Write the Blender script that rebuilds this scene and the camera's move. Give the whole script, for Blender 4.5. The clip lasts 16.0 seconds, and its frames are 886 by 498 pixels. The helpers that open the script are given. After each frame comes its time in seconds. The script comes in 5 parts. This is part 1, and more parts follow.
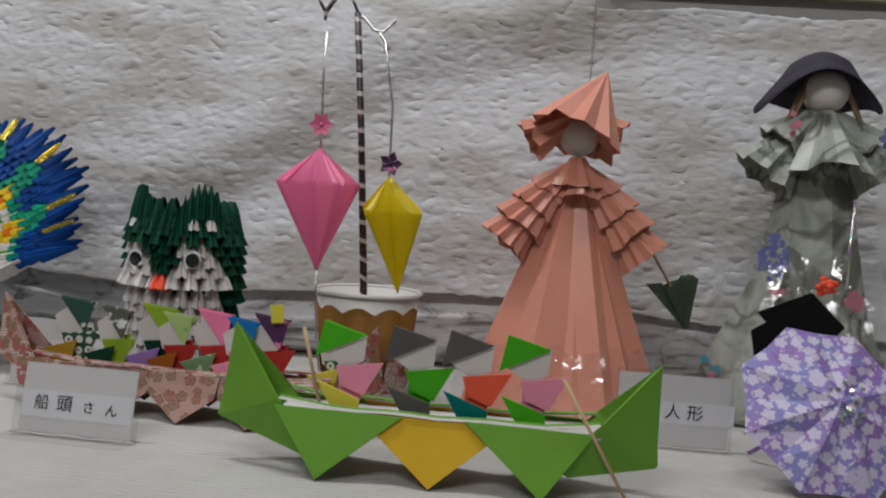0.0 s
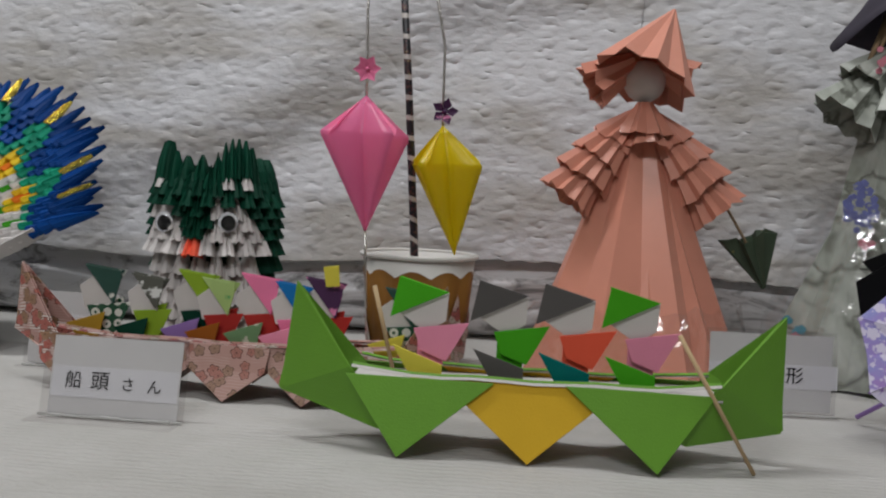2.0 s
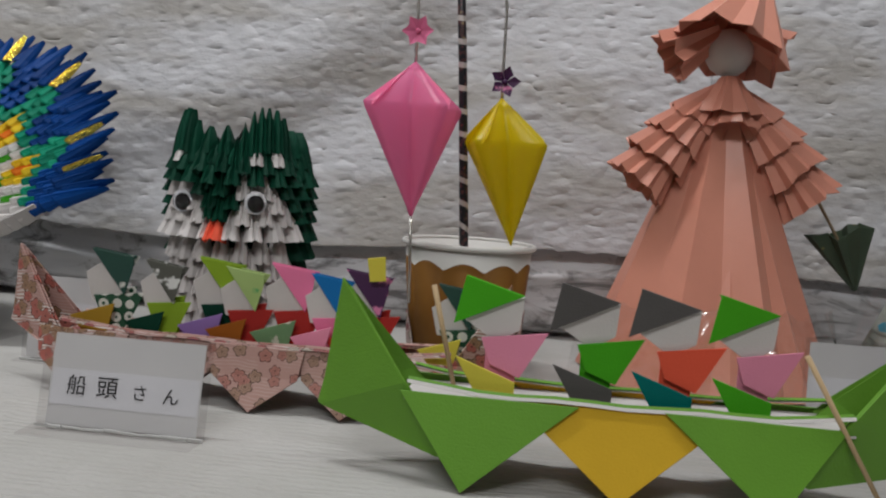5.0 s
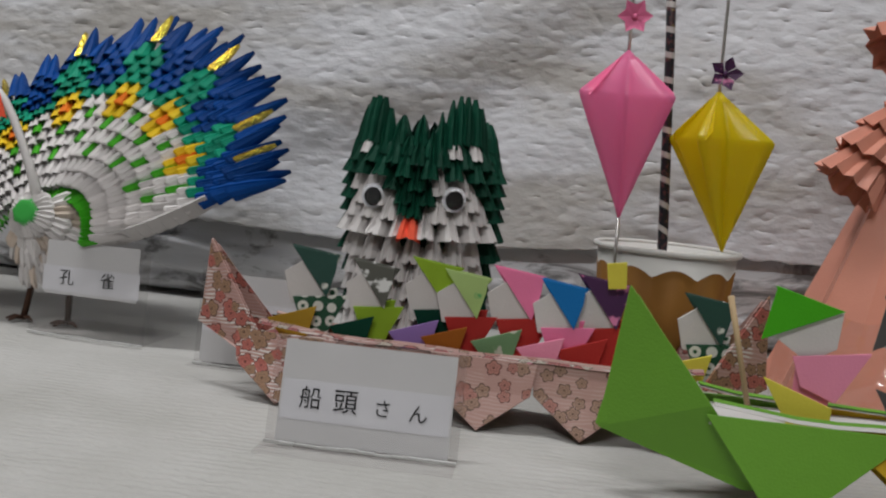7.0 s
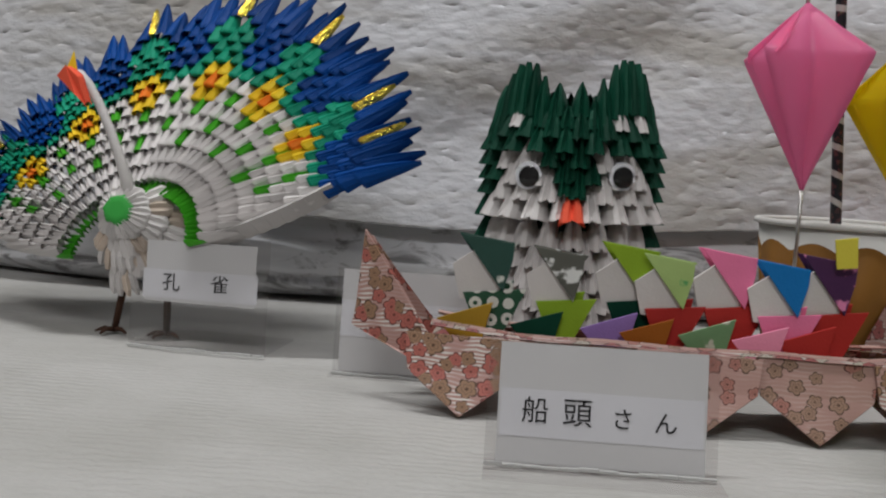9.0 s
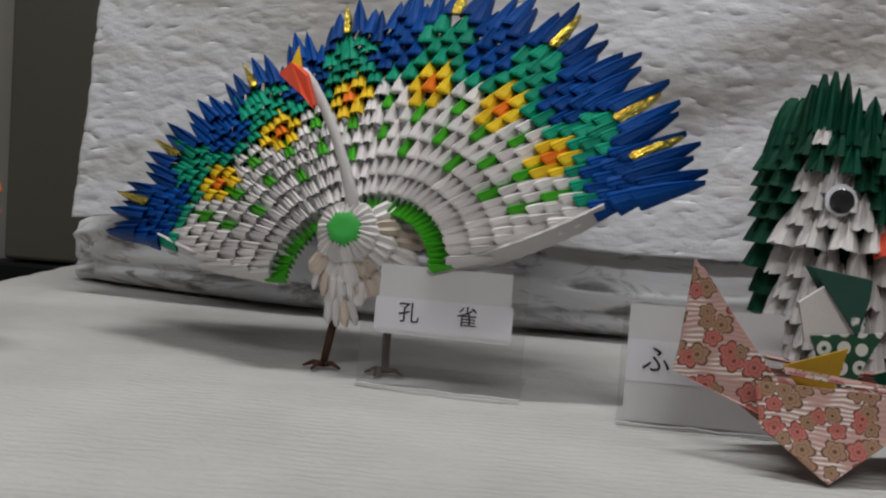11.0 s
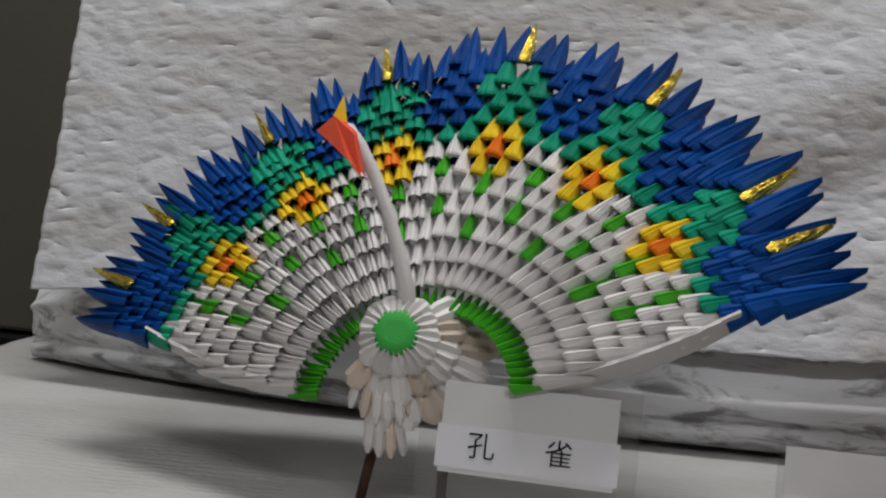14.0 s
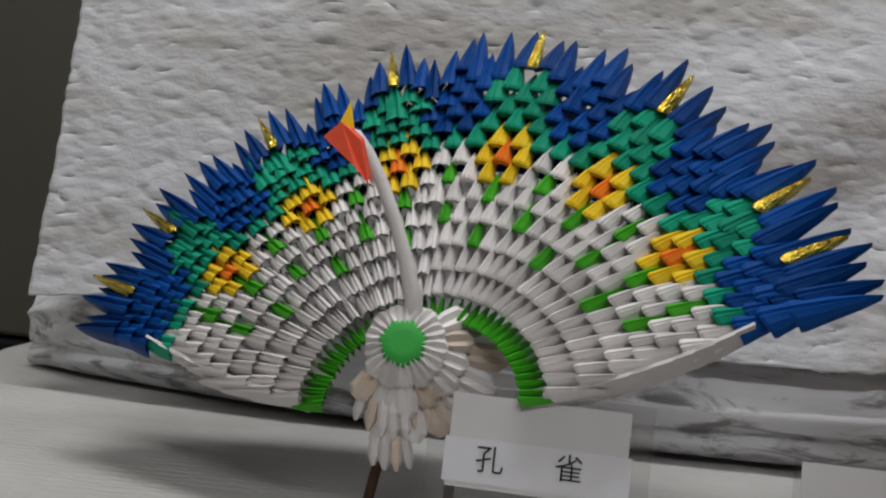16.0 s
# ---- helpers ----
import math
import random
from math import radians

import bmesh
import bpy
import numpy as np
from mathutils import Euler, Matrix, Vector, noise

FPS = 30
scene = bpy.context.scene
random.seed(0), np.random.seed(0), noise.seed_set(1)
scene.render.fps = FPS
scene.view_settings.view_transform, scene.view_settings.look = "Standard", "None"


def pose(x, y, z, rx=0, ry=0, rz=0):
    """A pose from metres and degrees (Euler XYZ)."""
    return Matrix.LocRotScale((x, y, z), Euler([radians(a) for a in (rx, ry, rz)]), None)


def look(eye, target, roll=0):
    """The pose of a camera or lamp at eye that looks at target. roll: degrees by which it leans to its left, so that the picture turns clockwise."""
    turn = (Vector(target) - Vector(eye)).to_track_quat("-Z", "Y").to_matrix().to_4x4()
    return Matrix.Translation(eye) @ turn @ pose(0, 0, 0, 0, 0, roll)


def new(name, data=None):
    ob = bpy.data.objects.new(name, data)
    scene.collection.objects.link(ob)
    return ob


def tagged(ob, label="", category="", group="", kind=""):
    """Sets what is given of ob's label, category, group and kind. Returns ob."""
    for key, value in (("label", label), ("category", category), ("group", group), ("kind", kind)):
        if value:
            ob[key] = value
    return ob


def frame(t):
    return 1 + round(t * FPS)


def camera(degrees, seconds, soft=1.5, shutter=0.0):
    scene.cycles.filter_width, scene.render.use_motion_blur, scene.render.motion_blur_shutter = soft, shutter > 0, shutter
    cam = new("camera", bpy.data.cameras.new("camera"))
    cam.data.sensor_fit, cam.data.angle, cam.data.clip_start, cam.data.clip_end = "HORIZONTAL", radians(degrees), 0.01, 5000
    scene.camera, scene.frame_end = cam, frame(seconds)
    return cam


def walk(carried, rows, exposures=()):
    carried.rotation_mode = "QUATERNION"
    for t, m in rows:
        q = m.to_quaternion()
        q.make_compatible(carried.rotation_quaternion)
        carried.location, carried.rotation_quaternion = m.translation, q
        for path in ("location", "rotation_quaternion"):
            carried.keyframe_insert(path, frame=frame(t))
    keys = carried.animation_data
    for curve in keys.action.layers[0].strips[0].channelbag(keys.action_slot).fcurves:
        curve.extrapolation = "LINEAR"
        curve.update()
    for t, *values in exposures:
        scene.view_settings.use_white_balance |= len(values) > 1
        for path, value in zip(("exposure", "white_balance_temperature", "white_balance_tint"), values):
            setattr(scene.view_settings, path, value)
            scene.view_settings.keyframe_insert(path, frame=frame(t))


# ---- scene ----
cam = camera(52.6, 16.0, soft=2.2)
PATH = [
    (0, (0.083, 0.032, 0.184), (-0.103, 2.02, 0.069), 3.9),
    (0.5, (0.058, 0.055, 0.168), (-0.112, 2.042, 0.020), 3.1),
    (1, (0.042, 0.062, 0.166), (-0.119, 2.051, 0.034), 2.6),
    (1.5, (0.027, 0.083, 0.156), (-0.136, 2.071, 0.006), 2.4),
    (2, (0.016, 0.096, 0.150), (-0.129, 2.086, 0.015), 2.6),
    (2.5, (0.016, 0.123, 0.147), (-0.125, 2.11, -0.034), 3.0),
    (3, (0.028, 0.142, 0.151), (-0.112, 2.129, -0.035), 2.9),
    (3.5, (0.011, 0.152, 0.151), (-0.141, 2.138, -0.031), 3.3),
    (6, (-0.081, 0.188, 0.147), (-0.246, 2.172, -0.040), 4.5),
    (6.5, (-0.131, 0.193, 0.138), (-0.302, 2.178, -0.043), 5.0),
    (7, (-0.157, 0.215, 0.137), (-0.323, 2.2, -0.048), 5.1),
    (7.5, (-0.206, 0.227, 0.130), (-0.313, 2.218, -0.038), 5.1),
    (8, (-0.233, 0.241, 0.126), (-0.339, 2.231, -0.051), 4.1),
    (8.5, (-0.25, 0.261, 0.121), (-0.357, 2.25, -0.060), 3.4),
    (9, (-0.271, 0.271, 0.119), (-0.369, 2.259, -0.073), 3.1),
    (9.5, (-0.29, 0.277, 0.118), (-0.399, 2.266, -0.064), 2.8),
    (10, (-0.339, 0.288, 0.111), (-0.434, 2.278, -0.063), 3.2),
    (12.5, (-0.487, 0.404, 0.109), (-0.495, 2.402, 0.016), 5.5),
    (13, (-0.487, 0.421, 0.116), (-0.491, 2.419, 0.045), 5.4),
    (13.5, (-0.485, 0.431, 0.120), (-0.46, 2.43, 0.058), 5.5),
    (14, (-0.486, 0.438, 0.123), (-0.452, 2.437, 0.082), 5.8),
    (14.5, (-0.475, 0.442, 0.123), (-0.427, 2.44, 0.062), 5.7),
    (15, (-0.483, 0.449, 0.118), (-0.431, 2.447, 0.064), 6.0),
    (15.5, (-0.487, 0.447, 0.123), (-0.433, 2.446, 0.096), 6.1),
    (16, (-0.491, 0.445, 0.124), (-0.449, 2.445, 0.095), 6.1),
]
EXPOSURES = [(0, 0.0), (16, 0.0)]
walk(cam, [(t, look(eye, target, roll)) for t, eye, target, roll in PATH], EXPOSURES)

# ---- light: ceiling tubes of the room, in front of and over the table ----
world = bpy.data.worlds.new("room_world")
world.use_nodes = True
world.node_tree.nodes["Background"].inputs[0].default_value = (0.8, 0.85, 0.9, 1)
world.node_tree.nodes["Background"].inputs[1].default_value = 0.05
scene.world = world


def ceiling_lamp(eye, target, w, h, watts, colour):
    d = bpy.data.lights.new("ceiling_lamp", "AREA")
    d.shape, d.size, d.size_y, d.energy, d.color = "RECTANGLE", w, h, watts, colour
    new("ceiling_lamp", d).matrix_world = look(eye, target)


ceiling_lamp((0.45, 0.55, 1.80), (0.35, 0.72, 0.0), 1.0, 0.06, 4.8, (0.98, 0.99, 1.0))
ceiling_lamp((-0.62, 0.66, 1.80), (-0.62, 0.74, 0.0), 0.9, 0.06, 17.0, (0.98, 0.99, 1.0))
ceiling_lamp((-0.40, -1.0, 1.80), (-0.40, 0.5, 0.0), 1.2, 0.22, 17.0, (0.985, 0.99, 1.0))

# ---- materials ----


def nodes_of(name):
    m = bpy.data.materials.new(name)
    m.use_nodes = True
    return m, m.node_tree.nodes, m.node_tree.links, m.node_tree.nodes["Principled BSDF"]


def coords(nt, ln, scale=(1, 1, 1), rot=(0, 0, 0)):
    tc, mp = nt.new("ShaderNodeTexCoord"), nt.new("ShaderNodeMapping")
    ln.new(tc.outputs["Object"], mp.inputs["Vector"])
    mp.inputs["Scale"].default_value, mp.inputs["Rotation"].default_value = scale, rot
    return mp.outputs["Vector"]


def noise_tex(nt, ln, vec, scale, detail=3.0, rough=0.55, warp=0.0):
    n = nt.new("ShaderNodeTexNoise")
    ln.new(vec, n.inputs["Vector"])
    n.inputs["Scale"].default_value, n.inputs["Detail"].default_value = scale, detail
    n.inputs["Roughness"].default_value, n.inputs["Distortion"].default_value = rough, warp
    return n.outputs["Fac"]


def ramp(nt, ln, fac, stops, sharp=False):
    r = nt.new("ShaderNodeValToRGB")
    ln.new(fac, r.inputs["Fac"])
    while len(r.color_ramp.elements) < len(stops):
        r.color_ramp.elements.new(0.5)
    for e, (p, c) in zip(r.color_ramp.elements, stops):
        e.position, e.color = p, (*c, 1) if len(c) == 3 else c
    if sharp:
        r.color_ramp.interpolation = "CONSTANT"
    return r.outputs["Color"]


def mix(nt, ln, fac, a, b, mode="MIX"):
    m = nt.new("ShaderNodeMix")
    m.data_type, m.blend_type = "RGBA", mode
    for sock, v in ((m.inputs[0], fac), (m.inputs[6], a), (m.inputs[7], b)):
        if isinstance(v, (int, float)):
            sock.default_value = v
        elif isinstance(v, tuple):
            sock.default_value = (*v, 1)
        else:
            ln.new(v, sock)
    return m.outputs[2]


def bump(nt, ln, height, strength, dist, bsdf):
    b = nt.new("ShaderNodeBump")
    b.inputs["Strength"].default_value, b.inputs["Distance"].default_value = strength, dist
    ln.new(height, b.inputs["Height"])
    ln.new(b.outputs["Normal"], bsdf.inputs["Normal"])


def paper(name, colour, rough=0.55, spread=0.12, spec=0.13, metal=0.0, crease=0.25):
    """Plain folded paper: slight mottling, fibres, soft creases, a little change from sheet to sheet."""
    m, nt, ln, b = nodes_of(name)
    v = coords(nt, ln)
    big, fine = noise_tex(nt, ln, v, 35.0, 3.0), noise_tex(nt, ln, v, 900.0, 2.0)
    info = nt.new("ShaderNodeObjectInfo")
    lo, hi = tuple(c * (1 - spread) for c in colour), tuple(min(1, c * (1 + spread)) for c in colour)
    col = mix(nt, ln, info.outputs["Random"], lo, hi)
    col = mix(nt, ln, 0.5, col, ramp(nt, ln, big, [(0.3, (0.86, 0.86, 0.86)), (0.7, (1.0, 1.0, 1.0))]), "MULTIPLY")
    ln.new(col, b.inputs["Base Color"])
    b.inputs["Roughness"].default_value, b.inputs["Specular IOR Level"].default_value = rough, spec
    b.inputs["Metallic"].default_value = metal
    add = nt.new("ShaderNodeMath")
    add.operation = "ADD"
    ln.new(big, add.inputs[0]), ln.new(fine, add.inputs[1])
    bump(nt, ln, add.outputs[0], crease, 0.0006, b)
    return m


def voronoi(nt, ln, vec, scale, feature="F1", rand=1.0):
    n = nt.new("ShaderNodeTexVoronoi")
    ln.new(vec, n.inputs["Vector"])
    n.feature = feature
    n.inputs["Scale"].default_value, n.inputs["Randomness"].default_value = scale, rand
    return n


def maths(nt, ln, op, a, b=None):
    m = nt.new("ShaderNodeMath")
    m.operation = op
    for sock, v in zip(m.inputs, (a, b)):
        if isinstance(v, (int, float)):
            sock.default_value = v
        elif v is not None:
            ln.new(v, sock)
    return m.outputs[0]


def blossoms(nt, ln, scale, radius, rand):
    """Five-petalled blossoms on x, z: distance from the centre as a share of the petals' outline, and a chance colour."""
    sep, com = nt.new("ShaderNodeSeparateXYZ"), nt.new("ShaderNodeCombineXYZ")
    ln.new(coords(nt, ln), sep.inputs[0])
    ln.new(sep.outputs[0], com.inputs[0])
    ln.new(maths(nt, ln, "ADD", sep.outputs[2], maths(nt, ln, "MULTIPLY", sep.outputs[1], 0.35)), com.inputs[1])
    vo = voronoi(nt, ln, com.outputs[0], scale, "F1", rand)
    vo.voronoi_dimensions = "2D"
    off = nt.new("ShaderNodeVectorMath")
    off.operation = "SUBTRACT"
    ln.new(com.outputs[0], off.inputs[0]), ln.new(vo.outputs["Position"], off.inputs[1])
    o = nt.new("ShaderNodeSeparateXYZ")
    ln.new(off.outputs[0], o.inputs[0])
    col = nt.new("ShaderNodeSeparateColor")
    ln.new(vo.outputs["Color"], col.inputs[0])
    ang = maths(nt, ln, "ADD", maths(nt, ln, "ARCTAN2", o.outputs[1], o.outputs[0]), maths(nt, ln, "MULTIPLY", col.outputs[1], 6.0))
    lobe = maths(nt, ln, "ABSOLUTE", maths(nt, ln, "COSINE", maths(nt, ln, "MULTIPLY", ang, 2.5)))
    size = maths(nt, ln, "MULTIPLY", maths(nt, ln, "ADD", maths(nt, ln, "MULTIPLY", lobe, 0.32), 0.68), maths(nt, ln, "MULTIPLY", maths(nt, ln, "ADD", maths(nt, ln, "MULTIPLY", col.outputs[2], 0.5), 0.75), radius))
    dist = maths(nt, ln, "DIVIDE", maths(nt, ln, "MULTIPLY", vo.outputs["Distance"], 1.0 / scale), size)
    return dist, col.outputs[0], com.outputs[0]


def chiyogami(name, ground, petals, lines, scale=125.0, radius=0.0037, rand=1.0):
    """Printed paper: scattered blossoms with dark rims over fine wave lines."""
    m, nt, ln, b = nodes_of(name)
    dist, chance, flat = blossoms(nt, ln, scale, radius, rand)
    wave = nt.new("ShaderNodeTexWave")
    wave.wave_type = "RINGS"
    ln.new(flat, wave.inputs["Vector"])
    wave.inputs["Scale"].default_value, wave.inputs["Distortion"].default_value = 150.0, 6.0
    wave.inputs["Detail"].default_value, wave.inputs["Detail Scale"].default_value = 1.0, 0.5
    where = noise_tex(nt, ln, flat, 45.0, 1.0)
    base = mix(nt, ln, ramp(nt, ln, where, [(0.46, (0.15, 0.15, 0.15)), (0.54, (1, 1, 1))]), ground, mix(nt, ln, ramp(nt, ln, wave.outputs["Fac"], [(0.45, (0, 0, 0)), (0.75, (1, 1, 1))]), ground, lines))
    inside = ramp(nt, ln, dist, [(0.0, (1, 1, 1)), (0.99, (0, 0, 0))], True)
    tone = ramp(nt, ln, dist, [(0.0, (0.35, 0.3, 0.25)), (0.18, (1, 1, 1)), (0.40, (0.62, 0.6, 0.6)), (0.50, (1.0, 1.0, 1.0)), (0.82, (0.3, 0.28, 0.26))], True)
    pet = mix(nt, ln, ramp(nt, ln, chance, [(0.0, (0, 0, 0)), (0.62, (1, 1, 1))], True), petals[0], petals[1])
    ln.new(mix(nt, ln, inside, base, mix(nt, ln, 1.0, pet, tone, "MULTIPLY")), b.inputs["Base Color"])
    b.inputs["Roughness"].default_value = 0.5
    bump(nt, ln, noise_tex(nt, ln, coords(nt, ln), 700.0, 2.0), 0.25, 0.0004, b)
    return m


def ringed(name, ground, mark, scale=125.0, lo=0.2, hi=0.42):
    """Tie-dye print: pale rings on a dark ground."""
    m, nt, ln, b = nodes_of(name)
    v = coords(nt, ln, (1, 0.5, 1))
    vo = voronoi(nt, ln, v, scale, "F1", 0.15)
    col = ramp(nt, ln, vo.outputs["Distance"], [(0.0, ground), (lo, mark), (hi, ground)], True)
    ln.new(col, b.inputs["Base Color"])
    b.inputs["Roughness"].default_value = 0.55
    return m


def blotched(name, ground, mark, scale=60.0, cut=0.55):
    """Printed paper or cloth with soft-edged blossoms of another colour."""
    m, nt, ln, b = nodes_of(name)
    v = coords(nt, ln)
    vo = voronoi(nt, ln, v, scale, "SMOOTH_F1", 1.0)
    k = nt.new("ShaderNodeMath")
    k.operation = "MULTIPLY_ADD"
    ln.new(noise_tex(nt, ln, v, scale * 3, 2.0), k.inputs[0]), ln.new(vo.outputs["Distance"], k.inputs[2])
    k.inputs[1].default_value = 0.6
    tone = mix(nt, ln, noise_tex(nt, ln, v, scale * 0.7, 2.0), tuple(c * 0.75 for c in ground), tuple(min(1, c * 1.2) for c in ground))
    ln.new(mix(nt, ln, ramp(nt, ln, k.outputs[0], [(cut - 0.06, (1, 1, 1)), (cut + 0.02, (0, 0, 0))]), tone, mark), b.inputs["Base Color"])
    b.inputs["Roughness"].default_value = 0.55
    bump(nt, ln, noise_tex(nt, ln, v, 800.0, 2.0), 0.2, 0.0004, b)
    return m


WHITE_PAPER = paper("white_paper", (0.67, 0.64, 0.63), 0.6, 0.14)
CARD_WHITE = paper("card_white", (0.63, 0.625, 0.63), 0.6, 0.02, crease=0.05)
CARD_STRIP = paper("card_strip", (0.72, 0.72, 0.755), 0.55, 0.01, crease=0.05)
CREAM_PAPER = paper("cream_paper", (0.60, 0.50, 0.42), 0.6, 0.1)
BLUE_PAPER = paper("blue_paper", (0.0015, 0.047, 0.215), 0.45, 0.3, 0.13)
TEAL_PAPER = paper("teal_paper", (0.008, 0.26, 0.155), 0.5, 0.25)
YELLOW_PAPER = paper("yellow_paper", (0.78, 0.53, 0.025), 0.5, 0.12)
ORANGE_PAPER = paper("orange_paper", (0.80, 0.20, 0.02), 0.5, 0.08)
LEAF_PAPER = paper("leaf_green_paper", (0.058, 0.35, 0.02), 0.5, 0.15)
BRIGHT_GREEN = paper("bright_green_paper", (0.045, 0.33, 0.06), 0.5, 0.1)
DARK_GREEN = paper("dark_green_paper", (0.004, 0.052, 0.03), 0.5, 0.3)
RED_PAPER = paper("red_paper", (0.85, 0.115, 0.06), 0.5, 0.1)
BOAT_GREEN = paper("boat_green_paper", (0.13, 0.32, 0.025), 0.5, 0.03, 0.4, crease=0.35)
BOAT_YELLOW = paper("boat_yellow_paper", (0.68, 0.42, 0.03), 0.5, 0.03)
HAT_GREEN = paper("hat_green_paper", (0.07, 0.42, 0.015), 0.5, 0.1)
HAT_GREY = paper("hat_grey_paper", (0.11, 0.103, 0.10), 0.55, 0.1)
PINK_PAPER = paper("pink_paper", (0.82, 0.20, 0.37), 0.5, 0.1)
LILAC_PINK = paper("lilac_pink_paper", (0.86, 0.30, 0.44), 0.5, 0.1)
LEMON_PAPER = paper("lemon_paper", (0.72, 0.62, 0.08), 0.5, 0.1)
PEACOCK_TEAL = paper("deep_teal_paper", (0.0, 0.16, 0.15), 0.5, 0.1)
LIME_PAPER = paper("lime_paper", (0.27, 0.42, 0.03), 0.5, 0.1)
OLIVE_GOLD = paper("ochre_paper", (0.45, 0.27, 0.03), 0.5, 0.1)
BURNT_ORANGE = paper("burnt_orange_paper", (0.36, 0.11, 0.015), 0.5, 0.1)
CRIMSON = paper("crimson_paper", (0.45, 0.035, 0.03), 0.5, 0.1)
PURPLE_PAPER = paper("violet_paper", (0.33, 0.20, 0.52), 0.5, 0.1)
FACE_PAPER = paper("face_paper", (0.68, 0.64, 0.62), 0.65, 0.05)
BLUE_HAT = paper("bright_blue_paper", (0.01, 0.15, 0.42), 0.5, 0.1)
HOT_PINK = paper("hot_pink_paper", (1.0, 0.29, 0.52), 0.28, 0.02, 0.4, crease=0.12)
ORNAMENT_YELLOW = paper("ornament_yellow_paper", (0.80, 0.66, 0.015), 0.28, 0.02, 0.5, crease=0.12)
SALMON = paper("salmon_pearl_paper", (0.68, 0.285, 0.205), 0.28, 0.03, 0.45, crease=0.25)
BLACK_PAPER = paper("black_paper", (0.006, 0.006, 0.007), 0.5, 0.05)
HAT_PLUM = paper("plum_grey_felt", (0.045, 0.04, 0.055), 0.7, 0.05)
STRAW = paper("straw", (0.36, 0.26, 0.16), 0.6, 0.1)
BARK = paper("brown_twisted_wire", (0.06, 0.03, 0.02), 0.6, 0.1)
BAMBOO = paper("bamboo", (0.50, 0.36, 0.21), 0.5, 0.05)
CUP_WHITE = paper("cup_white", (0.74, 0.73, 0.70), 0.4, 0.02, crease=0.05)
KRAFT = paper("brown_kraft_paper", (0.24, 0.11, 0.025), 0.6, 0.03)
EDGE_GLINT = paper("painted_edge_glint", (0.58, 0.58, 0.57), 0.4, 0.0)
INK = paper("brush_ink", (0.012, 0.012, 0.014), 0.5, 0.0)
CHIYO_PINK = chiyogami("pink_blossom_chiyogami", (0.40, 0.232, 0.20), ((0.31, 0.185, 0.13), (0.36, 0.15, 0.12)), (0.45, 0.30, 0.26), 92.0, 0.0041)
CHIYO_WAVE = chiyogami("wave_and_blossom_chiyogami", (0.41, 0.23, 0.20), ((0.30, 0.17, 0.10), (0.42, 0.12, 0.095)), (0.66, 0.62, 0.58), 118.0, 0.0046)
CHIYO_GREY = chiyogami("faded_blossom_chiyogami", (0.36, 0.20, 0.18), ((0.30, 0.08, 0.075), (0.42, 0.36, 0.30)), (0.56, 0.50, 0.46), 120.0, 0.0042)
RING_GREEN = ringed("green_tie_dye_paper", (0.012, 0.075, 0.035), (0.70, 0.70, 0.64))
CLOUD_OLIVE = blotched("olive_cloud_paper", (0.085, 0.085, 0.07), (0.66, 0.66, 0.64), 70.0, 0.66)
CLOUD_GREEN = blotched("green_cloud_paper", (0.01, 0.055, 0.04), (0.60, 0.60, 0.55), 80.0, 0.50)
LIME_FLORAL = blotched("lime_floral_paper", (0.35, 0.48, 0.16), (0.10, 0.33, 0.10), 70.0, 0.5)
PURPLE_FLORAL = blotched("purple_floral_paper", (0.06, 0.012, 0.07), (0.72, 0.22, 0.42), 85.0, 0.58)
GREEN_FLORAL = blotched("green_floral_paper", (0.16, 0.30, 0.14), (0.55, 0.56, 0.45), 90.0, 0.5)


def blossom_cloth(name, ground, tint, pale):
    """Printed cloth: clouded ground of two dyes, scattered five-petalled pale blossoms and small flecks."""
    m, nt, ln, b = nodes_of(name)
    v = coords(nt, ln)
    dist, chance, flat = blossoms(nt, ln, 105.0, 0.0046, 1.0)
    base = mix(nt, ln, ramp(nt, ln, noise_tex(nt, ln, v, 55.0, 3.0), [(0.40, (0, 0, 0)), (0.60, (1, 1, 1))]), ground, tint)
    fleck = ramp(nt, ln, noise_tex(nt, ln, v, 230.0, 2.0, 0.6), [(0.58, (0, 0, 0)), (0.64, (0.8, 0.8, 0.8))])
    base = mix(nt, ln, fleck, base, pale)
    ln.new(mix(nt, ln, ramp(nt, ln, dist, [(0.80, (0.9, 0.9, 0.9)), (0.98, (0, 0, 0))]), base, pale), b.inputs["Base Color"])
    b.inputs["Roughness"].default_value = 0.55
    bump(nt, ln, noise_tex(nt, ln, v, 800.0, 2.0), 0.2, 0.0004, b)
    return m


PARASOL_CLOTH = blossom_cloth("violet_blossom_cloth", (0.25, 0.14, 0.41), (0.20, 0.20, 0.47), (0.54, 0.50, 0.63))


def veined(name, ground, pale, vein):
    """Washi with clouded dye and thin dark veins."""
    m, nt, ln, b = nodes_of(name)
    v = coords(nt, ln)
    col = mix(nt, ln, ramp(nt, ln, noise_tex(nt, ln, v, 22.0, 4.0, 0.6, 0.8), [(0.38, (0, 0, 0)), (0.62, (1, 1, 1))]), ground, pale)
    line = ramp(nt, ln, noise_tex(nt, ln, v, 13.0, 3.0, 0.5, 1.4), [(0.455, (0, 0, 0)), (0.49, (0.8, 0.8, 0.8)), (0.51, (0.8, 0.8, 0.8)), (0.545, (0, 0, 0))])
    ln.new(mix(nt, ln, line, col, vein), b.inputs["Base Color"])
    b.inputs["Roughness"].default_value = 0.5
    bump(nt, ln, noise_tex(nt, ln, v, 600.0, 2.0), 0.2, 0.0005, b)
    return m


